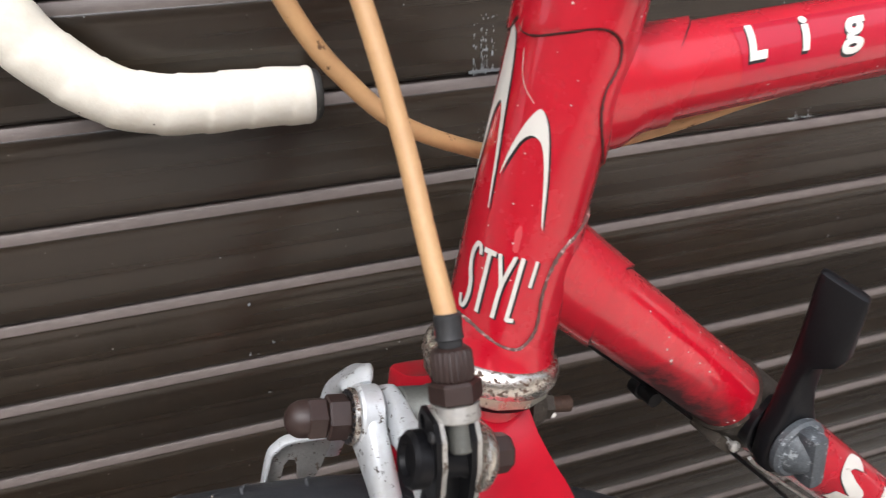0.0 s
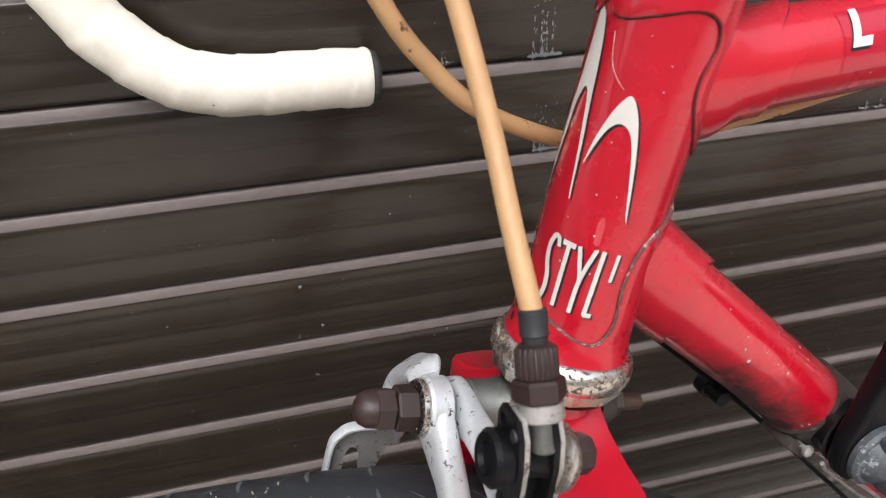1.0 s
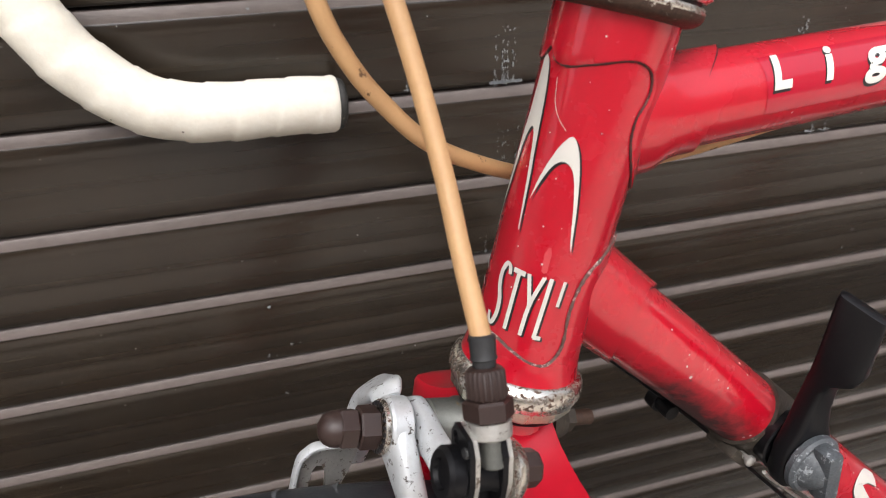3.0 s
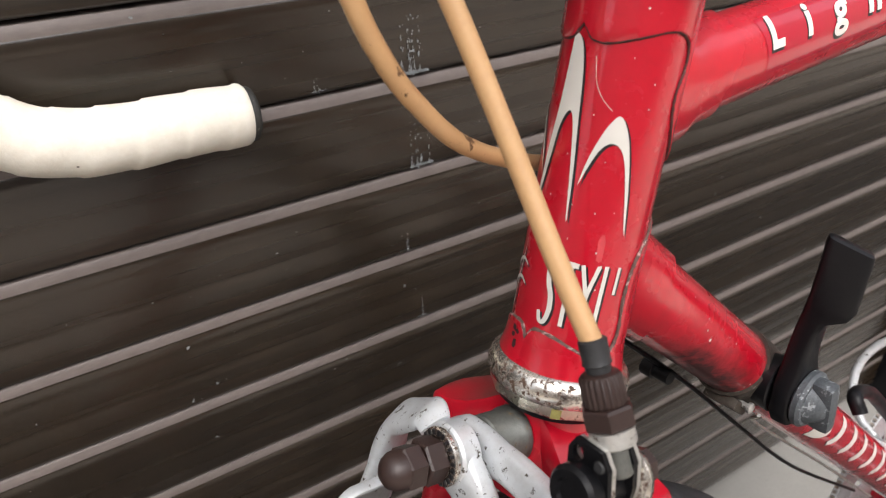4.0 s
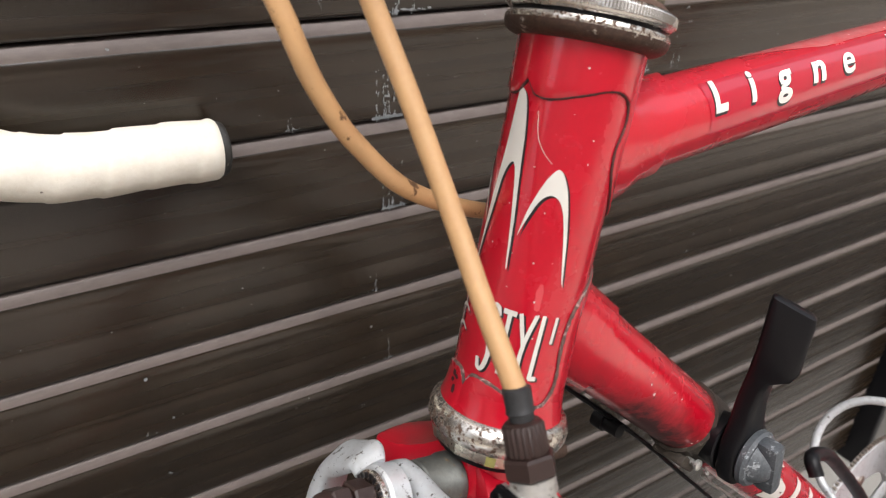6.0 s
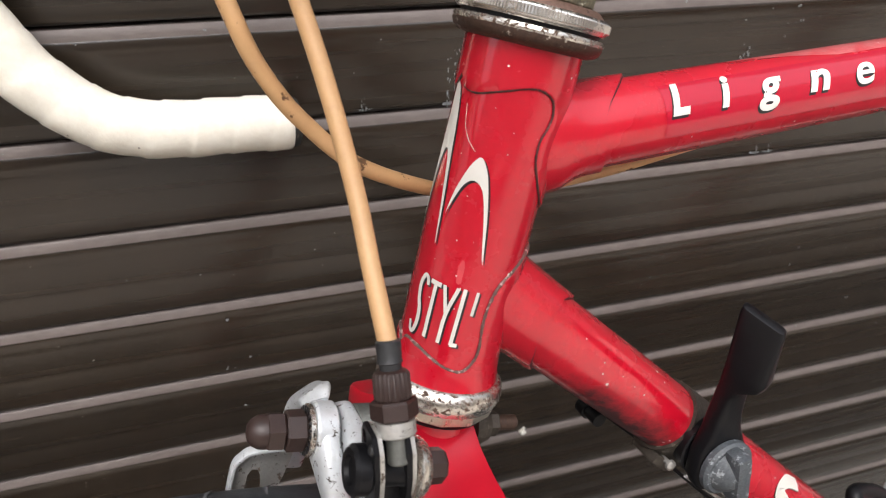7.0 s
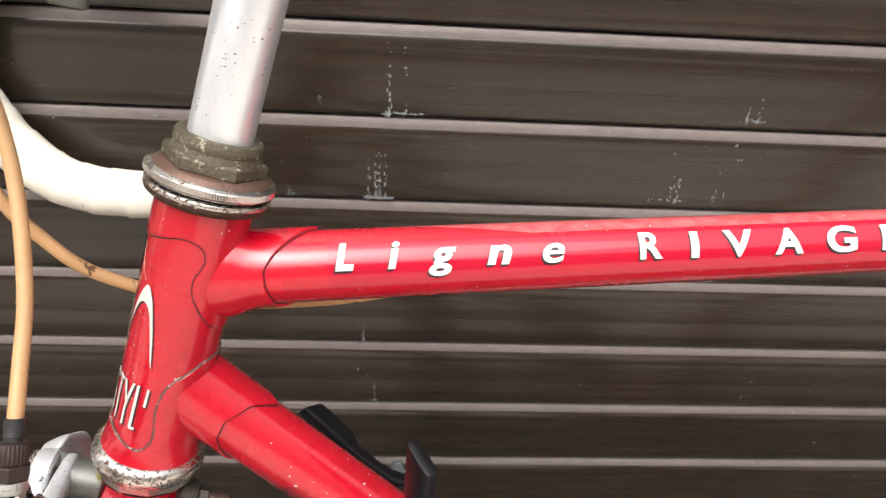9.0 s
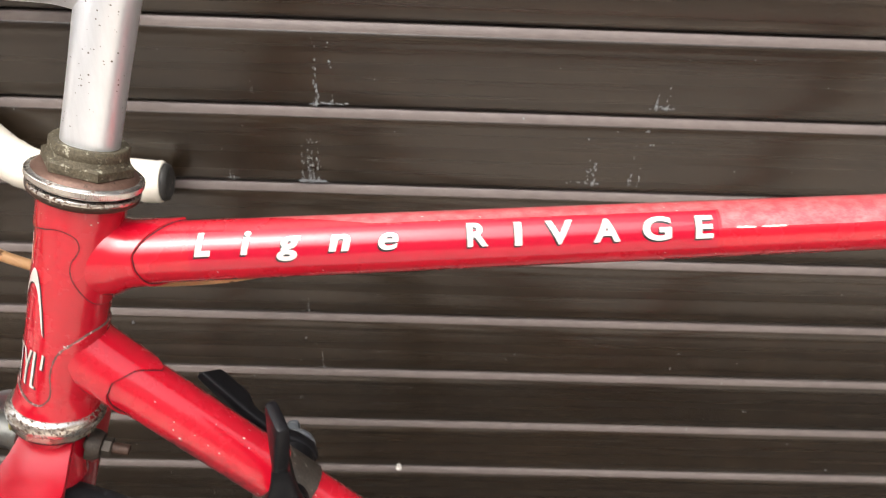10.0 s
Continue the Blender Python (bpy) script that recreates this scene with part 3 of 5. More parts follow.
part("knurled_edge", bm, RACE, race, smooth=False)
bm = turned(bmesh.new(), UP * 0, UP, [(0.0384, 0.0150), (0.0384, 0.0197), (0.0390, 0.0192), (0.0397, 0.0184), (0.0402, 0.0178), (0.0404, 0.015)], 64)
part("race_cone", bm, BROWN_STEEL, bicycle)
bm = hexagon(bmesh.new(), UP * 0, UP, 0.0398, 0.0450, 0.0176, 0.0009, REAR)
turned(bm, UP * 0, UP, [(0.0440, 0.0156), (0.0452, 0.0152), (0.0470, 0.0146), (0.0478, 0.0149), (0.0505, 0.0148), (0.0514, 0.0142), (0.0516, 0.0128), (0.0508, 0.0112)], 22)
part("locknut", bm, GRIMY_NUT, bicycle, "grimy hexagonal locknut")

# stem: quill, elbow and forward arm with its clamp
CLAMP = Vector((-0.034, 0, 0.1165))
bm = sweep(bmesh.new(), [UP * z for z in (0.050, 0.08, 0.105, 0.122, 0.1262, 0.1280)], lambda u, g: R_STEM + 0.0006 * min(1, max(0, (g - 0.045) / 0.02)) - (0.0 if u < 0.97 else 0.003 * (u - 0.97) / 0.03), 40)
stem = part("stem", bm, ALLOY, bicycle, "silver alloy quill stem speckled with pits")
bm = sweep(bmesh.new(), smooth_path([UP * 0.1140 + Vector((0.002, 0, 0)), UP * 0.1140 + Vector((-0.010, 0, 0.001)), UP * 0.1140 + Vector((-0.022, 0, 0.0025)), UP * 0.1140 + Vector((-0.04, 0, 0.004)), CLAMP], 8), lambda u, g: (0.0110, 0.0118 + 0.0065 * max(0, 1 - u / 0.35) ** 2), 36, side=Vector((0, 1, 0)))
part("stem_arm", bm, ALLOY, stem)
bm = turned(bmesh.new(), CLAMP + Vector((0, -0.02, 0)), Vector((0, 1, 0)), [(0, 0.0165), (0.001, 0.0175), (0.039, 0.0175), (0.04, 0.0165)], 40)
part("bar_clamp", bm, ALLOY, stem)
bm = turned(bmesh.new(), Vector((-0.0262, 0, 0.0945)), Vector((0.25, 0, 1)), [(-0.006, 0.0050), (-0.0052, 0.0062), (0.004, 0.0064), (0.0048, 0.0058)], 24)
part("clamp_bolt", bm, ZINC, stem)

# handlebar: one bent tube with drops on both sides, taped
BAR_Y = 0.2180
drop = [(-0.0243, -0.0370), (-0.0505, -0.0349), (-0.0757, -0.0338), (-0.0997, -0.0311), (-0.1197, -0.0240), (-0.1348, -0.0124), (-0.1487, 0.0030), (-0.1583, 0.0206), (-0.1668, 0.0379), (-0.1640, 0.0620), (-0.1547, 0.0850), (-0.1348, 0.1020), (-0.1098, 0.1100)]
full = [(x, BAR_Y - 0.0345 * (x + 0.138), z) for x, z in drop] + [(-0.085, BAR_Y - 0.014, 0.113), (-0.066, BAR_Y - 0.038, 0.113), (-0.058, BAR_Y - 0.068, 0.113), (-0.056, 0.10, 0.113)]
path = smooth_path(full, 10)
bar_line = path + [Vector((p.x, -p.y, p.z)) for p in reversed(path)]
handlebar = part("handlebar", sweep(bmesh.new(), bar_line, 0.0119, 24), ALLOY, bicycle, "drop handlebar wrapped in cream tape")


def taped(line, wrap=0.021, r0=0.0149, step=0.0008, seg=40):
    """Overlapping turns of tape: each turn rises to its edge and drops onto the next, aslant round the bar."""
    bm, last, gone, ref = bmesh.new(), None, 0.0, Vector((0, 1, 0))
    fine = []
    for a, b in zip(line, line[1:]):
        n = max(1, int((b - a).length / 0.0012))
        fine += [a.lerp(b, k / n) for k in range(n)]
    fine.append(line[-1])
    first = None
    for i, p in enumerate(fine):
        d = (fine[min(i + 2, len(fine) - 1)] - fine[max(i - 2, 0)]).normalized()
        a = (ref - d * ref.dot(d)).normalized()
        ref = a
        b = d.cross(a)
        if i:
            gone += (p - fine[i - 1]).length
        cur = []
        for j in range(seg):
            w = 2 * math.pi * j / seg
            turn = (gone / wrap + w / (2 * math.pi)) % 1.0
            rise = step * (turn if turn < 0.94 else (1 - turn) * 15.7)
            lump = 0.00028 * noise.noise(Vector((gone * 60, math.cos(w) * 1.5, math.sin(w) * 1.5)))
            end = min(1.0, max(0.0, gone / 0.0022)) ** 0.5
            cur.append(bm.verts.new(p + (a * math.cos(w) + b * math.sin(w)) * ((r0 + rise + lump) * (0.93 + 0.07 * end))))
        if last:
            bridge(bm, last, cur)
        else:
            first = cur
        last = cur
    bm.faces.new(first)
    bm.faces.new(last)
    return bm


taped_line = path[:-12]
part("bar_tape", taped(taped_line), TAPE, handlebar, "cream bar tape with overlapping turns")
part("bar_tape", taped([Vector((p.x, -p.y, p.z)) for p in taped_line]), TAPE, handlebar, "cream bar tape with overlapping turns")
for side in (1, -1):
    p0 = Vector((path[0].x, side * path[0].y, path[0].z))
    bm = turned(bmesh.new(), p0, (path[0] - path[2]) * 1.0, [(-0.004, 0.0115), (0.0, 0.0125), (0.0006, 0.0137), (0.0020, 0.0138), (0.0036, 0.0130), (0.0046, 0.0112), (0.0040, 0.0090), (0.0034, 0.001)], 32)
    part("end_plug", bm, PLUG, handlebar, "black bar end plug")

# cable housings
cable_1 = smooth_path([(-0.0491, -0.0380, -0.0340), (-0.0487, -0.0274, -0.0179), (-0.0483, -0.0171, -0.0005), (-0.0500, -0.0058, 0.0235), (-0.0534, 0.0026, 0.0460), (-0.0587, 0.0055, 0.0687), (-0.0735, 0.0091, 0.0962), (-0.0919, 0.0295, 0.1427), (-0.12, 0.09, 0.19), (-0.15, 0.17, 0.18), (-0.163, 0.216, 0.125)], 10)
part("brake_cable", sweep(bmesh.new(), cable_1, 0.00245, 18), TAN, bicycle, "tan brake cable housing")
cable_2 = smooth_path([(0.1159, 0.0055, -0.0108), (0.0829, 0.0090, -0.0138), (0.0518, 0.0196, -0.0222), (0.0200, 0.0285, -0.0270), (-0.0061, 0.0227, -0.0215), (-0.0372, 0.0152, -0.0059), (-0.0534, 0.0128, 0.0104), (-0.0623, 0.0110, 0.0241), (-0.0675, 0.0108, 0.0380), (-0.0727, 0.0162, 0.0642), (-0.0709, 0.0165, 0.0981), (-0.0834, -0.0193, 0.149), (-0.12, -0.10, 0.185), (-0.15, -0.18, 0.17), (-0.163, -0.216, 0.125)], 10)
part("brake_cable", sweep(bmesh.new(), cable_2, 0.00245, 18), SCUFFED_TAN, bicycle, "tan brake cable housing with scuffed spots")
bm = box(bmesh.new(), (0.1165, 0.001, -0.0128), (0.1260, 0.005, -0.0085), bevel=0.0012)
turned(bm, (0.1150, 0.0050, -0.0112), (1, 0, 0), [(0, 0.0024), (0.0006, 0.0028), (0.010, 0.0028), (0.0106, 0.0022)], 20)
part("cable_stop", bm, RED, top_tube)

# fork
def crown_half(side):
    """Half of the crown: a gently dished top that slopes outwards to a crisp rounded rim, with upright walls below it."""
    ys = (0.0, 0.006, 0.011, 0.016, 0.021, 0.026, 0.030, 0.0335, 0.0355, 0.0373, 0.0387, 0.0397, 0.0404, 0.0408)
    bm, rows = bmesh.new(), []
    for y in ys:
        w = float(np.interp(y, (0, 0.009, 0.016, 0.024, 0.031), (0.0112, 0.0114, 0.0128, 0.0150, 0.0160))) if y <= 0.0335 else 0.0160 * math.sqrt(max(0.0, 1 - ((y - 0.0335) / 0.00755) ** 2.4))
        top = float(np.interp(y, (0, 0.008, 0.013, 0.019, 0.026, 0.0335, 0.041), (-0.0862, -0.0880, -0.0922, -0.0966, -0.0998, -0.1018, -0.1034)))
        low = float(np.interp(y, (0, 0.015, 0.022), (-0.109, -0.111, -0.1300)))
        row = [hq(-w * 0.80, side * y * 0.990, low), hq(-w * 0.96, side * y * 0.998, top - 0.0095)] + [hq(-w, side * y, top - 0.0016)]
        row += [hq(w * k / 5, side * y * (0.988 if y > 0.038 else 1.0), top - 0.0007 * abs(k / 5) ** 6 + 0.0009 * math.cos(k / 5 * math.pi / 2) * min(1.0, max(0.0, (y - 0.012) / 0.009)) * min(1.0, (0.0412 - y) / 0.007)) for k in (-4.8, -4, -2, 0, 2, 4, 4.8)]
        row += [hq(w, side * y, top - 0.0016), hq(w * 0.985, side * y * 0.998, low)]
        rows.append([bm.verts.new(p) for p in row])
    for a, b in zip(rows, rows[1:]):
        for k in range(len(a) - 1):
            bm.faces.new((a[k], a[k + 1], b[k + 1], b[k]))
        bm.faces.new((a[-1], a[0], b[0], b[-1]))
    bm.faces.new(rows[-1])
    bm.faces.new(rows[0])
    return bm


fork = part("fork", sweep(bmesh.new(), [UP * s for s in (-0.115, -0.10, -0.0849)], lambda u, g: 0.0128 + 0.004 * (1 - u), 40), RED, bicycle, "red fork with a sloping crown")
for side in (1, -1):
    blade = [hq(0, side * 0.0300, -0.118), hq(0, side * 0.0330, -0.150), hq(0.001, side * 0.0400, -0.24), hq(-0.001, side * 0.0465, -0.33), hq(-0.010, side * 0.049, -0.39), hq(-0.027, side * 0.050, -0.43), hq(-0.046, side * 0.050, -0.4565)]
    bm = crown_half(side)
    part("crown", bm, CROWN_RED, fork)
    bm = sweep(bmesh.new(), smooth_path(blade, 8), lambda u, g: (0.0152 - 0.0080 * u, 0.0099 - 0.0033 * u), 28, side=REAR)
    part("blade", bm, RED, fork)

# front wheel
wheel = part("front_wheel", turned(bmesh.new(), WHEEL + Vector((0, -0.05, 0)), (0, 1, 0), [(0, 0.004), (0.012, 0.006), (0.014, 0.02), (0.018, 0.02), (0.02, 0.013), (0.08, 0.013), (0.082, 0.02), (0.086, 0.02), (0.088, 0.006), (0.1, 0.004)], 24), PLATE, bicycle, "front wheel with a black tyre")
R_MID = R_WHEEL - R_TYRE


def torus(R, profile, seg=180):
    bm, last, first = bmesh.new(), None, None
    for i in range(seg):
        w = 2 * math.pi * i / seg
        out = Vector((math.cos(w), 0, math.sin(w)))
        cur = [bm.verts.new(WHEEL + out * (R + a) + Vector((0, b, 0))) for a, b in profile]
        if last:
            bridge(bm, last, cur)
        else:
            first = cur
        last = cur
    bridge(bm, last, first)
    return bm


tyre = part("tyre", torus(R_MID, [(R_TYRE * math.cos(a) * (1.0 if math.cos(a) > -0.5 else 0.8), R_TYRE * 0.97 * math.sin(a)) for a in [2 * math.pi * k / 28 for k in range(28)]]), RUBBER, wheel, "black rubber tyre with slanted tread")
bm, grit = bmesh.new(), random.Random(9)


def on_tyre(ang, a, lift):
    out = Vector((math.cos(ang), 0, math.sin(ang)))
    return WHEEL + out * R_MID + (out * math.cos(a) + Vector((0, math.sin(a), 0))) * (R_TYRE + lift)


def sipe(rows, half):
    """A curved sipe: a thin strip along rows of (angle round the wheel, angle across the tread)."""
    last = None
    for k, (ang, a) in enumerate(rows):
        h = half * math.sin(math.pi * (0.12 + 0.80 * k / (len(rows) - 1)))
        cur = [bm.verts.new(on_tyre(ang - h, a, 0.0002)), bm.verts.new(on_tyre(ang + h, a, 0.0002))]
        if last:
            bm.faces.new((last[0], last[1], cur[1], cur[0]))
        last = cur


for i in range(112):
    w = 2 * math.pi * i / 112
    for side in (1, -1):
        sipe([(w + 0.004 * u - 0.018 * u * u, side * (0.14 + 0.62 * u)) for u in (0, 0.2, 0.4, 0.6, 0.8, 1.0)], 0.0021)
        sipe([(w + 0.027 - 0.014 * u, side * (0.22 + 0.16 * u)) for u in (0, 0.5, 1.0)], 0.0017)
        sipe([(w + 0.013 + 0.014 * u, side * (0.38 + 0.12 * u)) for u in (0, 0.5, 1.0)], 0.0017)
# pale sipes: dust, with the tread's highlights put into the colour
part("tread", bm, SIPE, tyre, "dusty curved sipes with the tread's highlights in their colour", smooth=False)
bm = bmesh.new()
for i in range(34):
    p = on_tyre(radians(grit.uniform(78, 118)), grit.gauss(0.10, 0.12), 0.0)
    n = (p - WHEEL).normalized()
    lean = (n + Vector((grit.gauss(0, 0.3), grit.gauss(0, 0.4), 0))).normalized()
    turned(bm, p, lean, [(-0.0002, 0.00025), (grit.uniform(0.0002, 0.0006), 0.00028), (0.0008, 0.0001)], 5)
part("grit", bm, PRIMER_GRIT, tyre, "pale grains stuck to the tread", smooth=False, kind="stuff")
part("rim", torus(R_MID - 0.022, [(0.008, -0.011), (0.008, 0.011), (-0.006, 0.010), (-0.010, 0.0), (-0.006, -0.010)], 120), PLATE, wheel)
for i in range(36):
    w = 2 * math.pi * (i + 0.5) / 36
    out = Vector((math.cos(w), 0, math.sin(w)))
    side = 0.033 if i % 2 else -0.033
    w2 = w + (0.9 if i % 4 < 2 else -0.9)
    bm = sweep(bmesh.new(), [WHEEL + Vector((math.cos(w2), 0, math.sin(w2))) * 0.019 + Vector((0, side, 0)), WHEEL + out * (R_MID - 0.026)], 0.0009, 6)
    part("spoke", bm, PLATE, wheel)

# front side-pull brake
PIVOT = -0.0970
brake = part("front_brake", turned(bmesh.new(), hq(0.0345, 0, PIVOT), -REAR, [(0, 0.002), (0.0005, 0.0027), (0.084, 0.0027), (0.0845, 0.002)], 20), RUSTY, bicycle, "silver side-pull caliper brake")
part("rear_nut", hexagon(bmesh.new(), hq(0.0265, 0, PIVOT), -REAR, 0, 0.0045, 0.0046), BAND, brake)
part("washer", turned(bmesh.new(), hq(0.0220, 0, PIVOT), -REAR, [(0, 0.0060), (0.003, 0.0072), (0.006, 0.0074)], 28), BAND, brake)
part("spacer", turned(bmesh.new(), hq(-0.0130, 0, PIVOT), -REAR, [(0, 0.0076), (0.0008, 0.0083), (0.0035, 0.0083), (0.0042, 0.0078), (0.0125, 0.0078), (0.013, 0.0073)], 36), ZINC, brake, "grey turned spacer")


def arm(points, r):
    line = smooth_path([hq(f, y, z) for f, y, z in points], 8)
    return sweep(bmesh.new(), line, r, 28, side=REAR, power=0.7)


bm = arm([(-0.0362, 0.0020, -0.0945), (-0.0360, -0.0015, -0.0985), (-0.0345, -0.0085, -0.1045), (-0.0312, -0.0155, -0.1150), (-0.0268, -0.0195, -0.1320), (-0.0235, -0.0205, -0.152), (-0.0215, -0.0205, -0.170)],
         lambda u, g: (0.0040, 0.0054 + 0.0032 * max(0, 1 - abs(u - 0.06) / 0.22) ** 0.7))
turned(bm, hq(-0.0324, 0, PIVOT), -REAR, [(0, 0.0078), (0.0008, 0.0088), (0.0062, 0.0090), (0.0070, 0.0084), (0.0072, 0.006)], 40)
part("front_arm", bm, SILVER, brake, "silver brake arm with chipped lacquer")
# the far arm: a broad flat hook that reaches over the tyre and turns down
far = [(-0.0372, 0.0075, -0.0926), (-0.0362, 0.0120, -0.0918), (-0.0353, 0.0170, -0.0951), (-0.0343, 0.0230, -0.0993), (-0.0336, 0.0285, -0.1036), (-0.0331, 0.0325, -0.1129), (-0.0328, 0.0345, -0.1237), (-0.0350, 0.0352, -0.136)]
bm = sweep(bmesh.new(), smooth_path([hq(*q) for q in far], 8), lambda u, g: ((0.0055 + 0.0012 * min(1.0, 2.5 * u)) * min(1.0, 0.86 + 2.0 * u), 0.0013 + 0.0018 * min(1.0, 3.0 * u)), 28, side=(REAR * 0.76 + UP * 0.65), power=0.75)
part("far_arm", bm, SILVER, brake, "flat hooked silver brake arm")
bm = arm([(-0.0285, 0.0130, -0.1060), (-0.0280, 0.0090, -0.1015), (-0.0280, 0.0, -0.0975), (-0.0280, -0.0120, -0.0955), (-0.0280, -0.0240, -0.0960), (-0.0290, -0.0380, -0.0980)], lambda u, g: (0.0034, 0.0052 + 0.0034 * max(0, 1 - abs(u - 0.25) / 0.25)))
part("rear_arm", bm, SILVER, brake, "silver brake arm with chipped lacquer")
bm = turned(bmesh.new(), hq(-0.0396, 0, PIVOT), -REAR, [(0, 0.0078), (0.0003, 0.0081), (0.0012, 0.0081), (0.0016, 0.0076), (0.0016, 0.003)], 40)
part("lettered_washer", bm, CHROME, brake)
# plain black bars in place of the washer's lettering
bm = bmesh.new()
for i in range(22):
    w = 2 * math.pi * i / 22
    u = NEAR * math.cos(w) + UP * math.sin(w)
    box(bm, (0.0062, -0.0004, -0.0003), (0.0076, 0.0004, 0.0004), Matrix.Translation(hq(-0.0415, 0, PIVOT)) @ Matrix((u, REAR.cross(u), REAR)).transposed().to_4x4())
part("washer_lettering", bm, BLACK, brake, smooth=False)
bm = hexagon(bmesh.new(), hq(-0.0414, 0, PIVOT), -REAR, 0, 0.0062, 0.0064, 0.0006)
hexagon(bm, hq(-0.0478, 0, PIVOT), -REAR, 0, 0.0056, 0.0060, 0.0006, UP)
turned(bm, hq(-0.0533, 0, PIVOT), -REAR, [(0, 0.0053), (0.0022, 0.0051), (0.0042, 0.0040), (0.0054, 0.0023), (0.0058, 0.0004)], 24)
part("cap_nut", bm, CAP, brake, "dark brown capped double nut")

# cable yoke beside the tyre: two steel cheeks, a barrel adjuster and the pinch bolts
YK = -0.0450


def yk(f, y, z):
    """Places on the yoke, which hangs plumb below the cable rather than along the steering axis."""
    return hq(f - 0.0022 + (-0.0640 - z) * 0.22, y, z)


def cheek(f, mat, name, thick):
    """A waisted plate with an oval hole in its upper corner."""
    bm = bmesh.new()
    line = [(YK - 0.0035, -0.0655), (YK + 0.0035, -0.0655), (YK + 0.0055, -0.0690), (YK + 0.0058, -0.0760), (YK + 0.0042, -0.0860), (YK + 0.0036, -0.0930), (YK - 0.0036, -0.0930), (YK - 0.0042, -0.0860), (YK - 0.0058, -0.0760), (YK - 0.0055, -0.0690)]
    hole = [(YK + 0.0028 + 0.0015 * math.cos(math.pi * k / 6), -0.0692 + 0.0020 * math.sin(math.pi * k / 6)) for k in range(12)]
    loops = []
    for g in (f, f + thick):
        edges = []
        for ys in (line, hole):
            vs = [bm.verts.new(yk(g, y, z)) for y, z in ys]
            edges += [bm.edges.new((vs[k - 1], vs[k])) for k in range(len(vs))]
            loops.append(vs)
        bmesh.ops.triangle_fill(bm, use_beauty=True, edges=edges)
    bridge(bm, loops[0], loops[2])
    bridge(bm, loops[1], loops[3])
    return part(name, bm, mat, brake, smooth=False)


cheek(-0.0376, PLATE, "yoke_cheek", 0.0011)
cheek(-0.0390, PLASTIC, "yoke_guard", 0.0013)
cheek(-0.0292, PLATE, "yoke_cheek", 0.0011)
cheek(-0.0307, PLASTIC, "yoke_guard", 0.0014)
bm = turned(bmesh.new(), yk(-0.0372, YK, -0.0775), REAR, [(0, 0.0050), (0.002, 0.0042), (0.006, 0.0042), (0.0085, 0.0050)], 28)
part("yoke_roller", bm, PLASTIC, brake)
M_YK = Matrix((REAR, -NEAR, UP)).transposed().to_4x4()
# black block added so the space between the cheeks looks dark
bm = box(bmesh.new(), (-0.0042, 0.0006, -0.0110), (0.0042, 0.0042, 0.0110), Matrix.Translation(yk(-0.0332, YK, -0.0810)) @ M_YK, 0.0008)
part("yoke_dark_fill", bm, PLASTIC, brake)
bm = box(bmesh.new(), (-0.0050, -0.0050, -0.0120), (0.0050, 0.0036, 0.0075), Matrix.Translation(yk(-0.0334, YK, -0.0995)) @ M_YK, 0.0010)
part("yoke_bridge", bm, PLATE, brake, "bright steel cable lug")
bm = box(bmesh.new(), (-0.0034, -0.0054, -0.0118), (0.0034, 0.0040, -0.0040), Matrix.Translation(yk(-0.0330, YK, -0.0995)) @ M_YK, 0.0008)
part("cable_pinch", bm, BLACK, brake)
bm = turned(bmesh.new(), yk(-0.0390, YK + 0.0003, -0.0772), -REAR, [(0, 0.0056), (0.0010, 0.0064), (0.0040, 0.0064), (0.0050, 0.0055), (0.0050, 0.0038), (0.0038, 0.0034), (0.0038, 0.0005)], 36)
part("pivot_knob", bm, PLASTIC, brake)
bm = turned(bmesh.new(), yk(-0.0281, YK, -0.0772), REAR, [(0, 0.0074), (0.0006, 0.0082), (0.0020, 0.0080), (0.0036, 0.0066), (0.0038, 0.003)], 36)
part("dished_washer", bm, CHROME, brake, "rust-spotted dished washer")
bm = turned(bmesh.new(), yk(-0.0245, YK, -0.0772), REAR, [(0, 0.0042), (0.0008, 0.0047), (0.0050, 0.0046), (0.0058, 0.0038)], 8)
part("pinch_nut", bm, CAP, brake)
bm = turned(bmesh.new(), yk(-0.0391, YK - 0.0032, -0.0690), -REAR, [(-0.001, 0.0013), (0.0, 0.0015), (0.0005, 0.0011)], 14)
part("rivet", bm, FERRULE, brake)
A0, A1 = hq(-0.0338, YK - 0.0005, -0.0652), Vector((-0.0491, -0.0380, -0.0340))
AD = (A1 - A0).normalized()
L = (A1 - A0).length
bm = turned(bmesh.new(), A0, AD, [(-0.0085, 0.0024), (-0.008, 0.0028), (0.0, 0.0028)], 24)
part("adjuster_screw", bm, ZINC, brake)
bm = turned(bmesh.new(), A0, AD, [(-0.0014, 0.0036), (-0.0014, 0.0046), (-0.0010, 0.0050), (0.0024, 0.0050), (0.0026, 0.0044)], 36)
part("adjuster_seat", bm, PLATE, brake)
bm = hexagon(bmesh.new(), A0, AD, 0.0026, 0.0074, 0.0059, 0.0006)
part("adjuster_nut", bm, CAP, brake)
bm = bmesh.new()
last = None
a = AD.orthogonal().normalized()
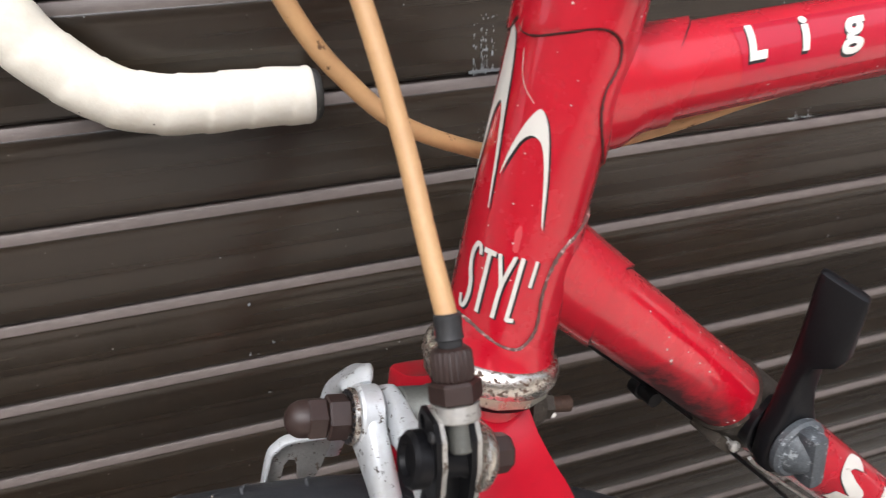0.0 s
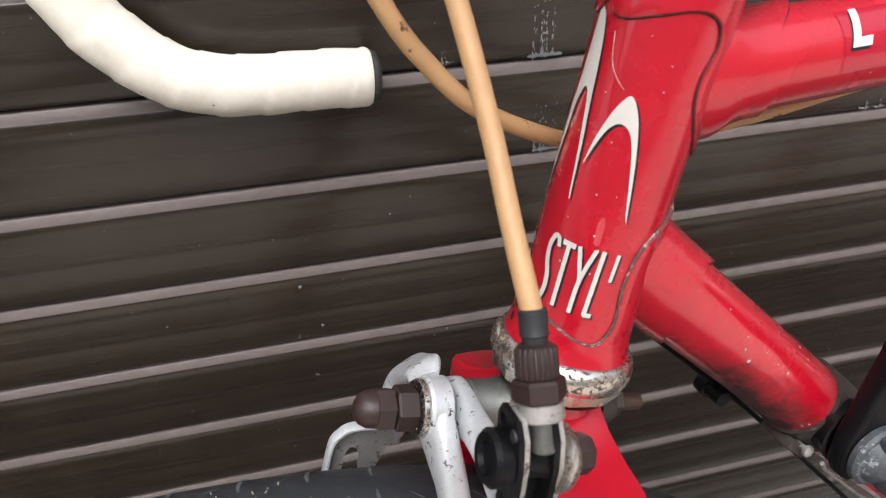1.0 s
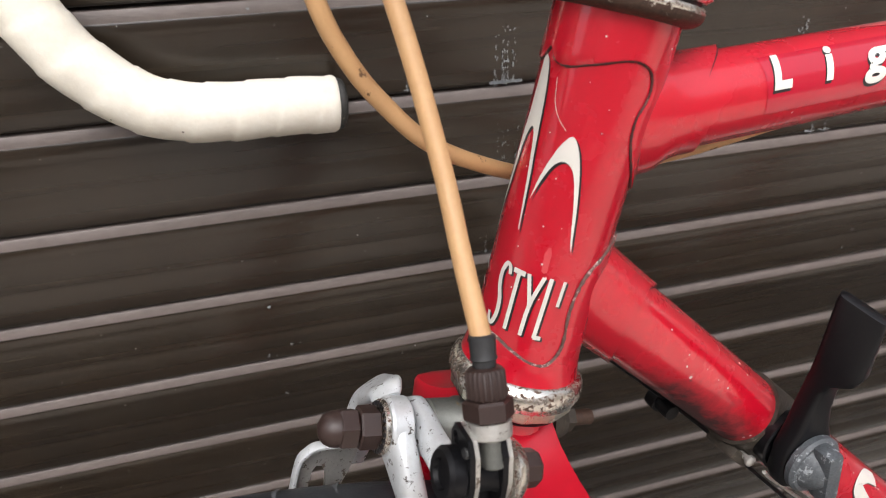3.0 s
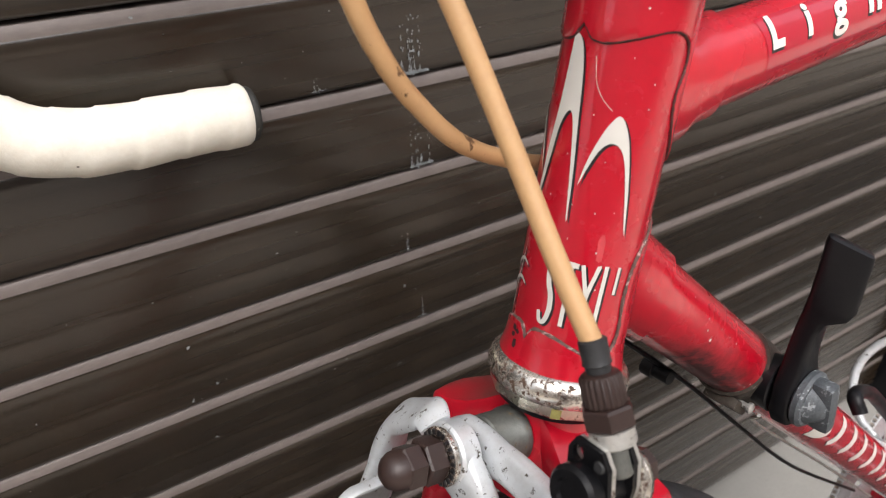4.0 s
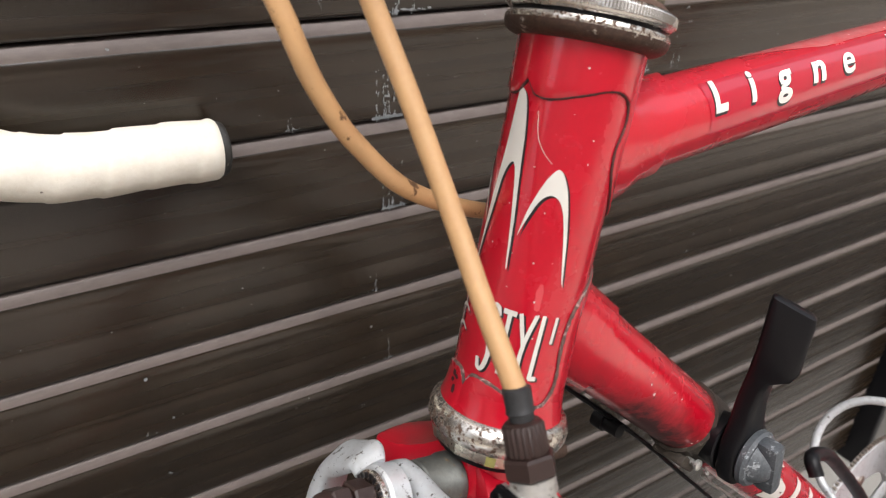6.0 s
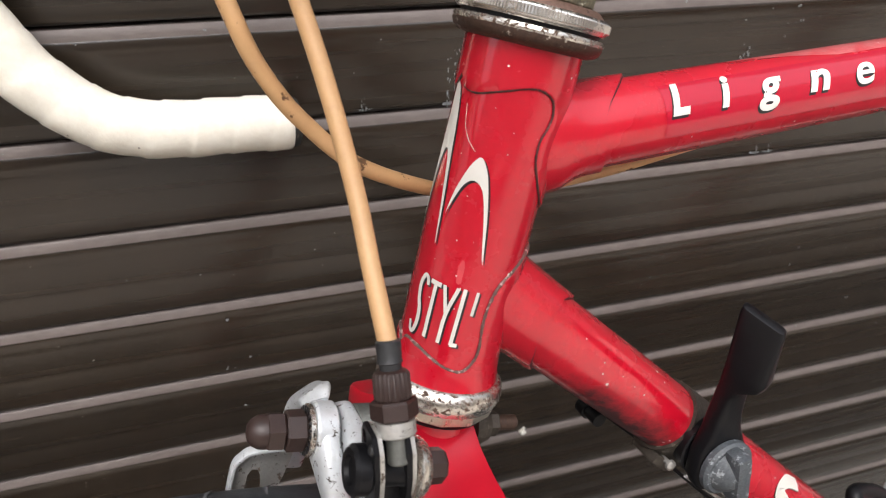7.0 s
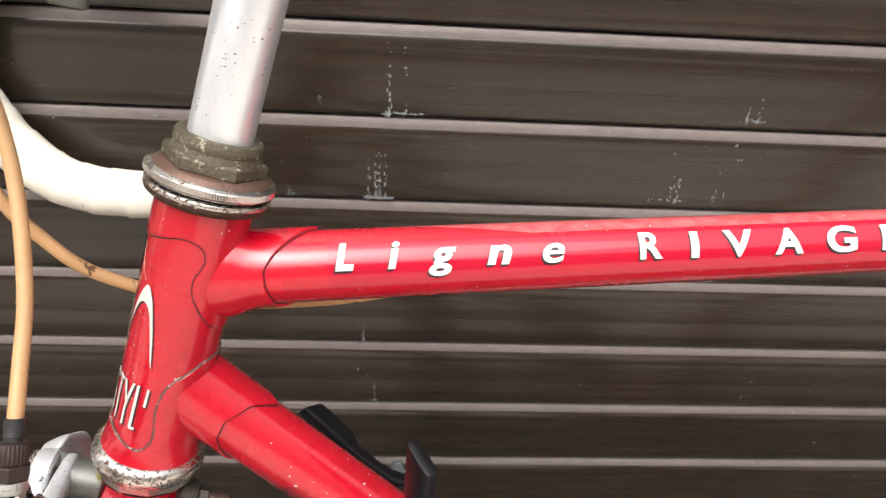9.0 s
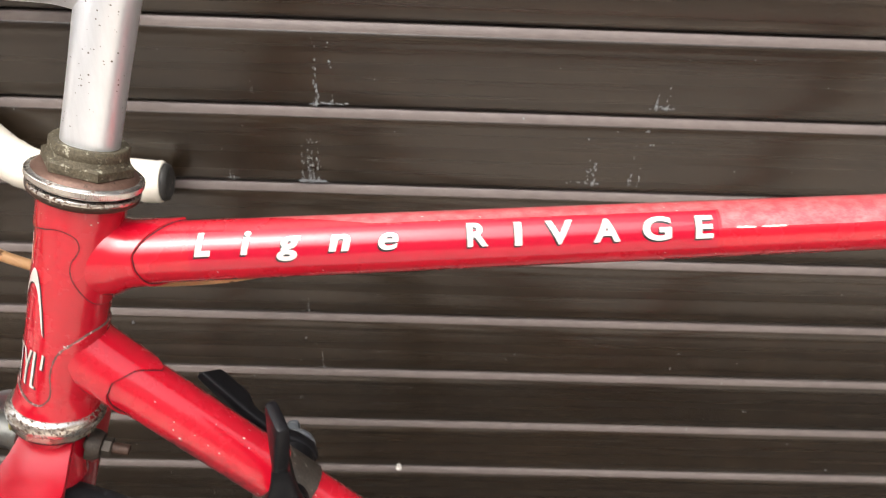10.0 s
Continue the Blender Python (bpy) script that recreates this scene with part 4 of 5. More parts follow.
for z, r, flute in ((0.0074, 0.0042, 0.0), (0.0080, 0.0047, 0.00045), (0.0134, 0.0046, 0.00045), (0.0141, 0.0041, 0.0), (0.0146, 0.0034, 0.0)):
    cur = [bm.verts.new(A0 + AD * z + (a * math.cos(2 * math.pi * i / 88) + AD.cross(a) * math.sin(2 * math.pi * i / 88)) * (r - (flute if i % 4 > 1 else 0.0))) for i in range(88)]
    if last:
        bridge(bm, last, cur)
    last = cur
bm.faces.new(last)
part("barrel_adjuster", bm, CAP, brake, "fluted dark brown barrel adjuster")
bm = turned(bmesh.new(), A0, AD, [(0.0140, 0.0026), (0.0160, 0.0028), (0.0164, 0.0032), (0.0172, 0.0030), (L - 0.0005, 0.0031), (L + 0.0012, 0.0031), (L + 0.0016, 0.0026)], 28)
part("ferrule", bm, FERRULE, brake, "dark cable ferrule")

# far pad carrier: a plate with an arched slot and a rolled upper flange
bm = bmesh.new()
line = [(-0.0563, -0.141), (-0.0557, -0.1284), (-0.0535, -0.1245), (-0.0503, -0.1222), (-0.042, -0.1213), (-0.0353, -0.1206), (-0.0359, -0.1273), (-0.0375, -0.134), (-0.040, -0.142), (-0.0445, -0.142), (-0.0455, -0.134), (-0.047, -0.1310), (-0.049, -0.1308), (-0.0502, -0.133), (-0.0507, -0.141)]
a = [bm.verts.new(hq(f, 0.0255, z)) for f, z in line]
b = [bm.verts.new(hq(f, 0.0272, z)) for f, z in line]
bm.faces.new(a)
bm.faces.new(b)
bridge(bm, a, b)
part("pad_carrier", bm, PLATE, brake, "grimy plate with an arched slot", smooth=False)
bm = sweep(bmesh.new(), smooth_path([hq(f, 0.0245, z) for f, z in line[:6]], 5), (0.0022, 0.0008), 14, side=NEAR, power=0.6)
part("rolled_flange", bm, SILVER, brake)
bm = box(bmesh.new(), (-0.018, -0.006, -0.005), (0.018, 0.006, 0.005), Matrix.Translation(hq(-0.034, -0.0195, -0.176)) @ M_YK, 0.002)
part("brake_pad", bm, PLASTIC, brake)
bm = box(bmesh.new(), (-0.018, -0.006, -0.005), (0.018, 0.006, 0.005), Matrix.Translation(hq(-0.032, 0.0250, -0.170)) @ M_YK, 0.002)
part("brake_pad", bm, PLASTIC, brake)

# gear levers on a clamp round the down tube
SH = 0.1270
bm = bmesh.new()
last = None
for i, (d, r) in enumerate([(SH - 0.0110, R_DOWN), (SH - 0.0110, R_DOWN + 0.0014), (SH + 0.0085, R_DOWN + 0.0014), (SH + 0.0085, R_DOWN)]):
    cur = [bm.verts.new(at_down(d, 360 * k / 48, r)) for k in range(48)]
    if last:
        bridge(bm, last, cur)
    last = cur
shifter = part("gear_shifter", bm, BAND, bicycle, "pair of black down tube gear levers on a steel band")
M_DOWN = Matrix((DX, -NEAR, DZ)).transposed().to_4x4()
bm = box(bmesh.new(), (SH - 0.009, -0.010, -0.0175), (SH + 0.002, 0.004, -0.0130), Matrix.Translation(DA) @ M_DOWN, 0.001)
part("band_ear", bm, BAND, shifter)
bm = turned(bmesh.new(), DA + DX * (SH - 0.0035) + NEAR * 0.019 - DZ * 0.0135, NEAR, [(-0.02, 0.0012), (-0.007, 0.0012), (-0.0068, 0.0022), (-0.0056, 0.0022), (-0.005, 0.0014)], 16)
part("band_screw", bm, PLATE, shifter)


def lever(side, tip_d, tip_p, parent):
    """Boss, lever with a paddle at its end, and a wing bolt, on one side of the tube."""
    c = DA + DX * SH
    out = NEAR * side
    bm = turned(bmesh.new(), c, out, [(0.010, 0.0105), (0.0148, 0.0112), (0.0172, 0.0115), (0.0178, 0.0108), (0.0178, 0.004)], 36)
    part("lever_housing", bm, PLASTIC, parent)
    d = (DX * (tip_d - SH) + DZ * tip_p)
    ln = d.length
    d.normalize()
    bm = bmesh.new()
    last = None
    rows = [(-0.0115, 0.0182, 0.0262, 0.0040), (-0.0100, 0.0180, 0.0265, 0.0085), (-0.004, 0.0180, 0.0268, 0.0115), (0.006, 0.0180, 0.0268, 0.0105), (0.014, 0.0182, 0.0268, 0.0070), (0.022, 0.0188, 0.0270, 0.0055), (0.030, 0.0198, 0.0282, 0.0045),
            (0.0345, 0.0206, 0.0296, 0.0042), (0.0385, 0.0214, 0.0352, 0.0040), (0.043, 0.0224, 0.0368, 0.0038), (ln - 0.003, 0.0248, 0.0378, 0.0032), (ln - 0.0006, 0.0254, 0.0378, 0.0027), (ln, 0.0260, 0.0372, 0.0018)]
    for s, y0, y1, t in rows:
        wide = out + DX * (0.75 * min(1.0, max(0.0, (s - 0.030) / 0.022)))
        cur = ring(bm, c + d * s + out * ((y0 + y1) / 2), wide, d.cross(wide).normalized(), (y1 - y0) / 2, t, 24, 0.45)
        if last:
            bridge(bm, last, cur)
        else:
            bm.faces.new(cur)
        last = cur
    bm.faces.new(last)
    part("lever", bm, PLASTIC, parent, "black plastic friction lever")
    bm = turned(bmesh.new(), c, out, [(0.0262, 0.0104), (0.0270, 0.0113), (0.0290, 0.0113), (0.0302, 0.0102), (0.0306, 0.004)], 36)
    ax = (DX * 0.75 - DZ * 0.66).normalized()
    m = Matrix.Translation(c + out * 0.030) @ Matrix((ax, out.cross(ax), out)).transposed().to_4x4()
    box(bm, (-0.0108, -0.0034, -0.001), (0.0108, 0.0034, 0.0078), m, 0.0026)
    turned(bm, c, out, [(0.0300, 0.0092), (0.0328, 0.0076), (0.0350, 0.0056), (0.0362, 0.0040)], 28)
    part("wing_bolt", bm, GREY_BOLT, parent, "worn grey wing bolt")


lever(1, 0.0828, 0.0482, shifter)
lever(-1, 0.0650, 0.0050, shifter)
shift_cable = smooth_path([DA + DX * (SH + 0.01) + NEAR * 0.012 - DZ * 0.014, DA + DX * 0.18 - NEAR * 0.002 - DZ * 0.0165, DA + DX * 0.30 - NEAR * 0.003 - DZ * 0.0165, DA + DX * 0.41 - DZ * 0.018], 6)
part("shift_cable", sweep(bmesh.new(), shift_cable, 0.0008, 8), PLATE, bicycle)
bm = turned(bmesh.new(), DA + DX * 0.1055 - DZ * 0.0185 - NEAR * 0.012, -NEAR, [(0, 0.0030), (0.007, 0.0030), (0.0072, 0.0040), (0.0125, 0.0038), (0.013, 0.003)], 16)
part("band_nut", bm, PLASTIC, shifter)

# crankset: a drilled guard disc with a rim, spider and arms
crank = part("crankset", turned(bmesh.new(), BB + NEAR * 0.05, -NEAR, [(0, 0.006), (0.001, 0.008), (0.1, 0.008), (0.101, 0.006)], 20), PLATE, bicycle, "silver crankset with a drilled chainring")
RING_Y = 0.032
c = BB + Vector((0, RING_Y, 0))


def disc_ring(r0, r1, thick, seg=96):
    bm = bmesh.new()
    rows = []
    for i in range(seg):
        w = 2 * math.pi * i / seg
        u = Vector((math.cos(w), 0, math.sin(w)))
        rows.append([bm.verts.new(c + u * r + Vector((0, y, 0))) for r, y in ((r0, -thick), (r1, -thick), (r1, thick), (r0, thick))])
    for i in range(seg):
        bridge(bm, rows[i], rows[(i + 1) % seg])
    return bm


part("chainring", disc_ring(0.070, 0.101, 0.0022), SILVER, crank, "silver chainring")
part("chainring_hub", disc_ring(0.008, 0.030, 0.0026, 48), SILVER, crank)
bm = bmesh.new()
for i in range(150):
    w = 2 * math.pi * i / 150
    u = Vector((math.cos(w), 0, math.sin(w)))
    box(bm, (-0.0012, -0.001, 0.0), (0.0012, 0.001, 0.0035), Matrix.Translation(c + u * 0.1005) @ u.to_track_quat("Z", "Y").to_matrix().to_4x4())
part("chainring_teeth", bm, DULL_CHROME, crank, smooth=False)
for i in range(5):
    w = 2 * math.pi * i / 5 + 0.4
    u = Vector((math.cos(w), 0, math.sin(w)))
    part("spider_arm", sweep(bmesh.new(), [c + u * 0.02, c + u * 0.05, c + u * 0.078], lambda k, g: (0.012 - 0.004 * k, 0.003), 12, side=Vector((-u.z, 0, u.x))), SILVER, crank)
    part("ring_bolt", turned(bmesh.new(), c + u * 0.076 + NEAR * 0.002, NEAR, [(0, 0.005), (0.002, 0.0048), (0.0024, 0.003)], 14), DULL_CHROME, crank)
for side, ang in ((1, -0.5), (-1, -0.5 + math.pi)):
    u = Vector((math.cos(ang), 0, math.sin(ang)))
    o = BB + Vector((0, side * 0.050, 0))
    part("crank_arm", sweep(bmesh.new(), [o - u * 0.012, o, o + u * 0.15, o + u * 0.158], lambda k, g: (0.014 - 0.004 * k, 0.007), 16, side=Vector((-u.z, 0, u.x))), SILVER, crank)

# bottle cage on the down tube: a bent silver rod with a hoop, and a black rubber band at its foot
def cage(d, across, p):
    return DA + DX * (d + 0.05) + Vector((0, across, 0)) + DZ * p


hoop = [cage(0.335 + 0.012 * math.cos(a), 0.037 * math.sin(a), 0.054 - 0.037 * math.cos(a)) for a in [math.pi * (0.12 + 1.76 * k / 24) for k in range(25)]]
cage_rod = part("bottle_cage", sweep(bmesh.new(), [cage(0.40, 0.010, 0.0165), *hoop, cage(0.40, -0.010, 0.0165)], 0.0028, 12), SILVER, bicycle, "silver rod bottle cage")
part("cage_foot", box(bmesh.new(), (0.375, -0.012, 0.0135), (0.46, 0.012, 0.0165), Matrix.Translation(DA) @ M_DOWN, 0.001), SILVER, cage_rod)
band = smooth_path([cage(0.235, -0.004, 0.018), cage(0.233, 0.002, 0.026), cage(0.26, 0.004, 0.034), cage(0.30, 0.004, 0.034), cage(0.36, 0.002, 0.030), cage(0.41, 0.0, 0.020)], 6)
part("rubber_band", sweep(bmesh.new(), band, 0.0042, 12), PLASTIC, cage_rod)

# ---- decals ----
def on_tube(bm, place, r, lift):
    for v in bm.verts:
        v.co = place(v.co.x, v.co.y, r + lift + v.co.z)


def slices(bm, axis, step, lo, hi):
    n = Vector((1, 0, 0)) if axis == 0 else Vector((0, 1, 0))
    x = lo
    while x < hi:
        bmesh.ops.bisect_plane(bm, geom=bm.verts[:] + bm.edges[:] + bm.faces[:], plane_co=n * x, plane_no=n, dist=1e-9)
        x += step


def letter_mesh(ch, bold=0.03, shear=0.0):
    cu = bpy.data.curves.new("glyph", "FONT")
    cu.body, cu.size, cu.offset, cu.shear, cu.resolution_u = ch, 1.0, bold, shear, 6
    ob = new("glyph", cu)
    me = bpy.data.meshes.new_from_object(ob.evaluated_get(bpy.context.evaluated_depsgraph_get()))
    bpy.data.objects.remove(ob)
    bpy.data.curves.remove(cu)
    bm = bmesh.new()
    bm.from_mesh(me)
    bpy.data.meshes.remove(me)
    return bm


def letter(ch, x0, x1, a0, a1, place, r, parent, shear=0.0, bold=0.03, lift=0.00030, dark=True):
    for mat, dx, da, up, nm in ((WHITE, 0, 0, lift, "letter"), (BLACK, -0.00055, -3.6, lift - 0.00012, "letter_shadow")):
        if nm == "letter_shadow" and not dark:
            continue
        bm = letter_mesh(ch, bold, shear)
        xs, ys = [v.co.x for v in bm.verts], [v.co.y for v in bm.verts]
        lx, hx, ly, hy = min(xs), max(xs), min(ys), max(ys)
        for v in bm.verts:
            v.co = Vector((x0 + (v.co.x - lx) / (hx - lx) * (x1 - x0) + dx, a0 + (v.co.y - ly) / (hy - ly) * (a1 - a0) + da, 0))
        slices(bm, 1, 2.5, a0 - 4, a1 + 2)
        on_tube(bm, place, r, up)
        part(nm, bm, mat, parent)


def patch(place, r, lift, outline, mat, parent, name, step=(0.004, 4.0), label=""):
    """A decal with the given outline, laid round a tube."""
    bm = bmesh.new()
    bm.faces.new([bm.verts.new((x, a, 0)) for x, a in outline])
    xs, ys = [p[0] for p in outline], [p[1] for p in outline]
    slices(bm, 0, step[0], min(xs), max(xs))
    slices(bm, 1, step[1], min(ys), max(ys))
    bmesh.ops.triangulate(bm, faces=[f for f in bm.faces if len(f.verts) > 4])
    on_tube(bm, place, r, lift)
    return part(name, bm, mat, parent, label)


patch(at_top, R_TOP, 0.00012, [(0.0490, -16), (0.2755, -16), (0.2755, 61), (0.0490, 56)], GLOSS_RED, top_tube, "clear_decal", (0.01, 3.0), "glossy strip decal")
for ch, x0, x1, a0, a1, sh in (("L", 51.3, 57.9, 11.5, 55.5, 0.2), ("i", 69.8, 74.4, 11.5, 55.5, 0.2), ("g", 84.4, 94.6, -3, 42, 0.2), ("n", 105.6, 115, 11, 42, 0.2), ("e", 126.4, 134.9, 9.5, 41.5, 0.2),
                               ("R", 164, 173, 8.5, 54, 0), ("I", 184.4, 187.6, 7, 52, 0), ("V", 198, 210, 6, 52, 0), ("A", 219, 231, 6.5, 51.5, 0), ("G", 241, 254, 5, 52, 0), ("E", 265, 273, 5.5, 50.5, 0)):
    letter(ch, x0 / 1000, x1 / 1000, a0, a1, at_top, R_TOP, top_tube, sh, {"L": 0.048, "i": 0.033, "e": 0.020, "n": 0.036}.get(ch, 0.033))


def head_place(s, phi, r):
    return at_head(phi, s, r)


def logo(outline, name, mirror=False):
    sgn = -1 if mirror else 1
    flip = (lambda p: (360 - p) if mirror else p)
    rows = [(s / 1000, flip(p)) for p, s in outline]
    patch(head_place, R_HEAD, 0.00022, rows, WHITE, head_tube, name, (0.003, 4.0), "white swoosh decal")
    patch(head_place, R_HEAD, 0.00012, [(s - 0.0004, p - 2.4) for s, p in rows], BLACK, head_tube, name + "_shadow", (0.003, 4.0))


SPIKE = [(189, 15.5), (178.4, 13.0), (171.7, 5.2), (167.2, -7), (163, -18), (160.2, -30.5), (161.6, -30), (166.5, -18), (172.8, -6.5), (179.0, -3.6), (187, -7.6), (191.3, -14.6), (195.5, -21), (202, -31), (206.5, -42), (208, -52), (206, -42), (203, -29), (199.4, -17.2), (195, -7.3), (191.6, 0.9)]
ARCH = [(157.3, -21.6), (152.5, -14.6), (144.3, -7.8), (138, -4.4), (132.4, -2.9), (126.2, -4.7), (119.6, -9.4), (111.8, -19.5), (104.8, -32.8), (108, -30), (115.5, -19.4), (121.4, -13.2), (127.7, -10.3), (136.0, -9.7), (144.1, -11.9), (151.7, -17.0)]


def rounded(outline, corners):
    """Smooths an outline between its corners."""
    out = []
    for a, b in zip(corners, corners[1:] + (corners[0] + len(outline),)):
        leg = [(*outline[k % len(outline)], 0) for k in range(a, b + 1)]
        out += [(p.x, p.y) for p in smooth_path(leg, 4)[:-1]] if len(leg) > 2 else [leg[0][:2]]
    return out


SPIKE, ARCH = rounded(SPIKE, (0, 5, 15)), rounded(ARCH, (0, 8))
logo(SPIKE, "spike_decal")
logo(ARCH, "arch_decal")
logo([(360 - p, s) for p, s in ARCH], "arch_decal")


def stroke(points, width, place, r, parent, name="letter", swell=0.0):
    """A brushed stroke of a letter, with a black edge beneath."""
    for mat, ds, dp, lift in ((WHITE, 0, 0, 0.00024), (BLACK, -0.0004, -2.3, 0.00014)):
        bm, last = bmesh.new(), None
        pts = smooth_path([(p, s, 0) for p, s in points], 6)
        for i, p in enumerate(pts):
            q0, q1 = pts[max(i - 1, 0)], pts[min(i + 1, len(pts) - 1)]
            t = Vector(((q1.x - q0.x) * radians(1) * r * 1000, q1.y - q0.y)).normalized()
            w = width * (1 + swell * math.sin(math.pi * i / (len(pts) - 1)))
            nrm = Vector((-t.y, t.x)) * w / 2
            cur = []
            for k in (-1, 0, 1):
                cur.append(bm.verts.new(place((p.y + k * nrm.y) / 1000 + ds, p.x + k * nrm.x / (radians(1) * r * 1000) + dp, r + lift)))
            if last:
                for k in range(2):
                    bm.faces.new((last[k], last[k + 1], cur[k + 1], cur[k]))
            last = cur
        part(name if mat is WHITE else name + "_shadow", bm, mat, parent)


stroke([(156.5, -43.5), (158.5, -41.3), (163, -41), (166.8, -44), (165.5, -48), (161.5, -51.5), (160.5, -55.5), (163.5, -59), (168.5, -59.3), (171, -56.5)], 1.05, head_place, R_HEAD, head_tube, swell=0.35)
stroke([(153.5, -41.6), (140.5, -41.8)], 1.43, head_place, R_HEAD, head_tube)
stroke([(147, -42), (147.2, -59.2)], 1.13, head_place, R_HEAD, head_tube)
stroke([(137, -41.2), (129.2, -50)], 1.05, head_place, R_HEAD, head_tube)
stroke([(122, -41.0), (129.2, -50), (130.5, -59.3)], 1.09, head_place, R_HEAD, head_tube)
stroke([(115, -40.8), (116.7, -59.0)], 1.13, head_place, R_HEAD, head_tube)
stroke([(117.5, -58.8), (109.8, -58.7)], 1.26, head_place, R_HEAD, head_tube)
stroke([(101.5, -41.0), (102.6, -48.6)], 0.92, head_place, R_HEAD, head_tube)

stroke([(206.5, -42), (211.5, -51), (217, -60.5)], 0.42, head_place, R_HEAD, head_tube, "flourish")
for dz in (0, -5.3):
    stroke([(231, -51 + dz), (224, -48.4 + dz), (214, -45.9 + dz), (204, -45.2 + dz), (196, -46.3 + dz)], 0.55, head_place, R_HEAD, head_tube, "flourish", 0.8)

# the down tube's lettering: one large curl and plain slanted bars
def down_place(s, phi, r):
    return at_down(s, phi, r)


stroke([(50, 212), (42, 201), (18, 195), (2, 205), (-8, 217), (-26, 213), (-34, 201)], 6.0, down_place, R_DOWN, down_tube, "lettering")
for i in range(7):
    d = 236 + 24 * i
    stroke([(38, d + 4), (-34, d - 5)], 6.0, down_place, R_DOWN, down_tube, "lettering")

# lime runs on the slats
for i, (x, zz, high, wd, n, foot) in enumerate(((0.158, 0.7512, 0.046, 0.026, 34, 0.5), (0.1440, 0.6914, 0.034, 0.018, 84, 1.3), (0.1470, 0.6320, 0.036, 0.015, 60, 1.1), (0.1317, 0.5735, 0.014, 0.008, 22, 0.2), (0.1425, 0.5140, 0.022, 0.007, 40, 0.3),
                                               (0.393, 0.7555, 0.016, 0.018, 26, 0.7), (0.3875, 0.6960, 0.034, 0.016, 14, 0.1), (0.3430, 0.6965, 0.026, 0.030, 22, 0.3), (0.0870, 0.6925, 0.012, 0.010, 10, 0.8), (0.385, 0.6320, 0.008, 0.020, 12, 1.6), (0.104, 0.7560, 0.012, 0.006, 6, 0.0), (0.030, 0.6925, 0.010, 0.016, 8, 0.5))):
    streak(x, zz, high, wd, 11 + i, n, foot)
bm, spots = bmesh.new(), random.Random(5)
for x, z in ((0.451, 0.539), (0.446, 0.523), (0.495, 0.506), (0.586, 0.511), (0.524, 0.474), (0.476, 0.451), (0.623, 0.402), (0.575, 0.434), (0.122, 0.478), (0.3455, 0.731), (0.3875, 0.7386), (0.3916, 0.729), (-0.015, 0.5567), (-0.0206, 0.517), (-0.012, 0.480), (-0.004, 0.523), (0.001, 0.7446), (0.2967, 0.7454), (0.144, 0.7040), (0.1290, 0.545)):
    for k in range(3):
        flake(bm, spots, x + spots.gauss(0, 0.0006), z + spots.gauss(0, 0.0006), spots.uniform(0.0004, 0.0010), spots.uniform(0.0004, 0.0011))
for k in range(1500):
    z = 0.90 - 0.82 * spots.random() ** 0.62
    size = 0.00012 + 0.00042 * spots.random() ** 4
    flake(bm, spots, spots.uniform(-0.55, 0.92), z, size * spots.uniform(0.7, 1.6), size)
tagged(part("dust_specks", bm, STREAK, wall, smooth=False), "pale dust specks")
bm = bmesh.new()
turned(bm, (0.2082, WALL_Y + 0.0005, 0.3885), (0.1, -0.25, 1), [(0, 0.0006), (0.0012, 0.0026), (0.0030, 0.0030), (0.0046, 0.0022), (0.0062, 0.0014), (0.0082, 0.0011), (0.0094, 0.0004)], 9)
for v in bm.verts:
    v.co += Vector((spots.gauss(0, 0.0004), spots.gauss(0, 0.0002), spots.gauss(0, 0.0004)))
tagged(part("lint_tuft", bm, WHITE, wall), "white tuft of lint")

# paint chips: small pale flakes of the primer, scattered and in a few known spots
def chip(place, r, x, a, size, mat, parent, name, rnd, lift=0.00009):
    n = 7
    size *= 0.62
    wide = degrees_on(r)
    out = [(x + size * math.cos(2 * math.pi * k / n) * rnd.uniform(0.5, 1.1), a + size * wide * math.sin(2 * math.pi * k / n) * rnd.uniform(0.5, 1.1)) for k in range(n)]
    bm = bmesh.new()
    bm.faces.new([bm.verts.new(place(u, w, r + lift)) for u, w in out])
    part(name, bm, mat, parent, smooth=False)


def degrees_on(r):
    return math.degrees(1 / r)


GRIME = material("black_rust_run", (0.030, 0.010, 0.010), 0.7, tone=0.4, scale=400, relief=0.3)
PITTED = material("dark_pitting", (0.10, 0.085, 0.07), 0.6, tone=0.4, scale=500, relief=0.2)
PRIMER = material("bare_primer", (0.62, 0.58, 0.52), 0.7, tone=0.2, scale=400, relief=0.1)
# fading plus the sky's sheen on the tube's top, both put into the colour
FADED_SHEEN = material("faded_red_with_sheen", (0.54, 0.055, 0.065), 0.36, tone=0.22, scale=90, grain=600, relief=0.06, stretch=(0.4, 1, 1), dust=(0.66, 0.36, 0.34), dust_amount=0.5, coat=1.0, coat_rough=0.12)
WORN = material("worn_faded_red", (0.56, 0.055, 0.065), 0.45, tone=0.12, scale=200, relief=0.05)
rnd = random.Random(21)
for d, a, size in ((0.0659, -9, 0.0013), (0.0608, 0, 0.0009), (0.0296, 80, 0.0008), (0.0196, -25, 0.0006), (0.0269, -29, 0.0007), (0.024, -20, 0.0006), (0.090, 60, 0.0009), (0.012, -12, 0.0005)):
    chip(down_place, R_DOWN + (0.0010 if d < 0.03 else 0), d, a, size, PRIMER, down_tube, "paint_chip", rnd)
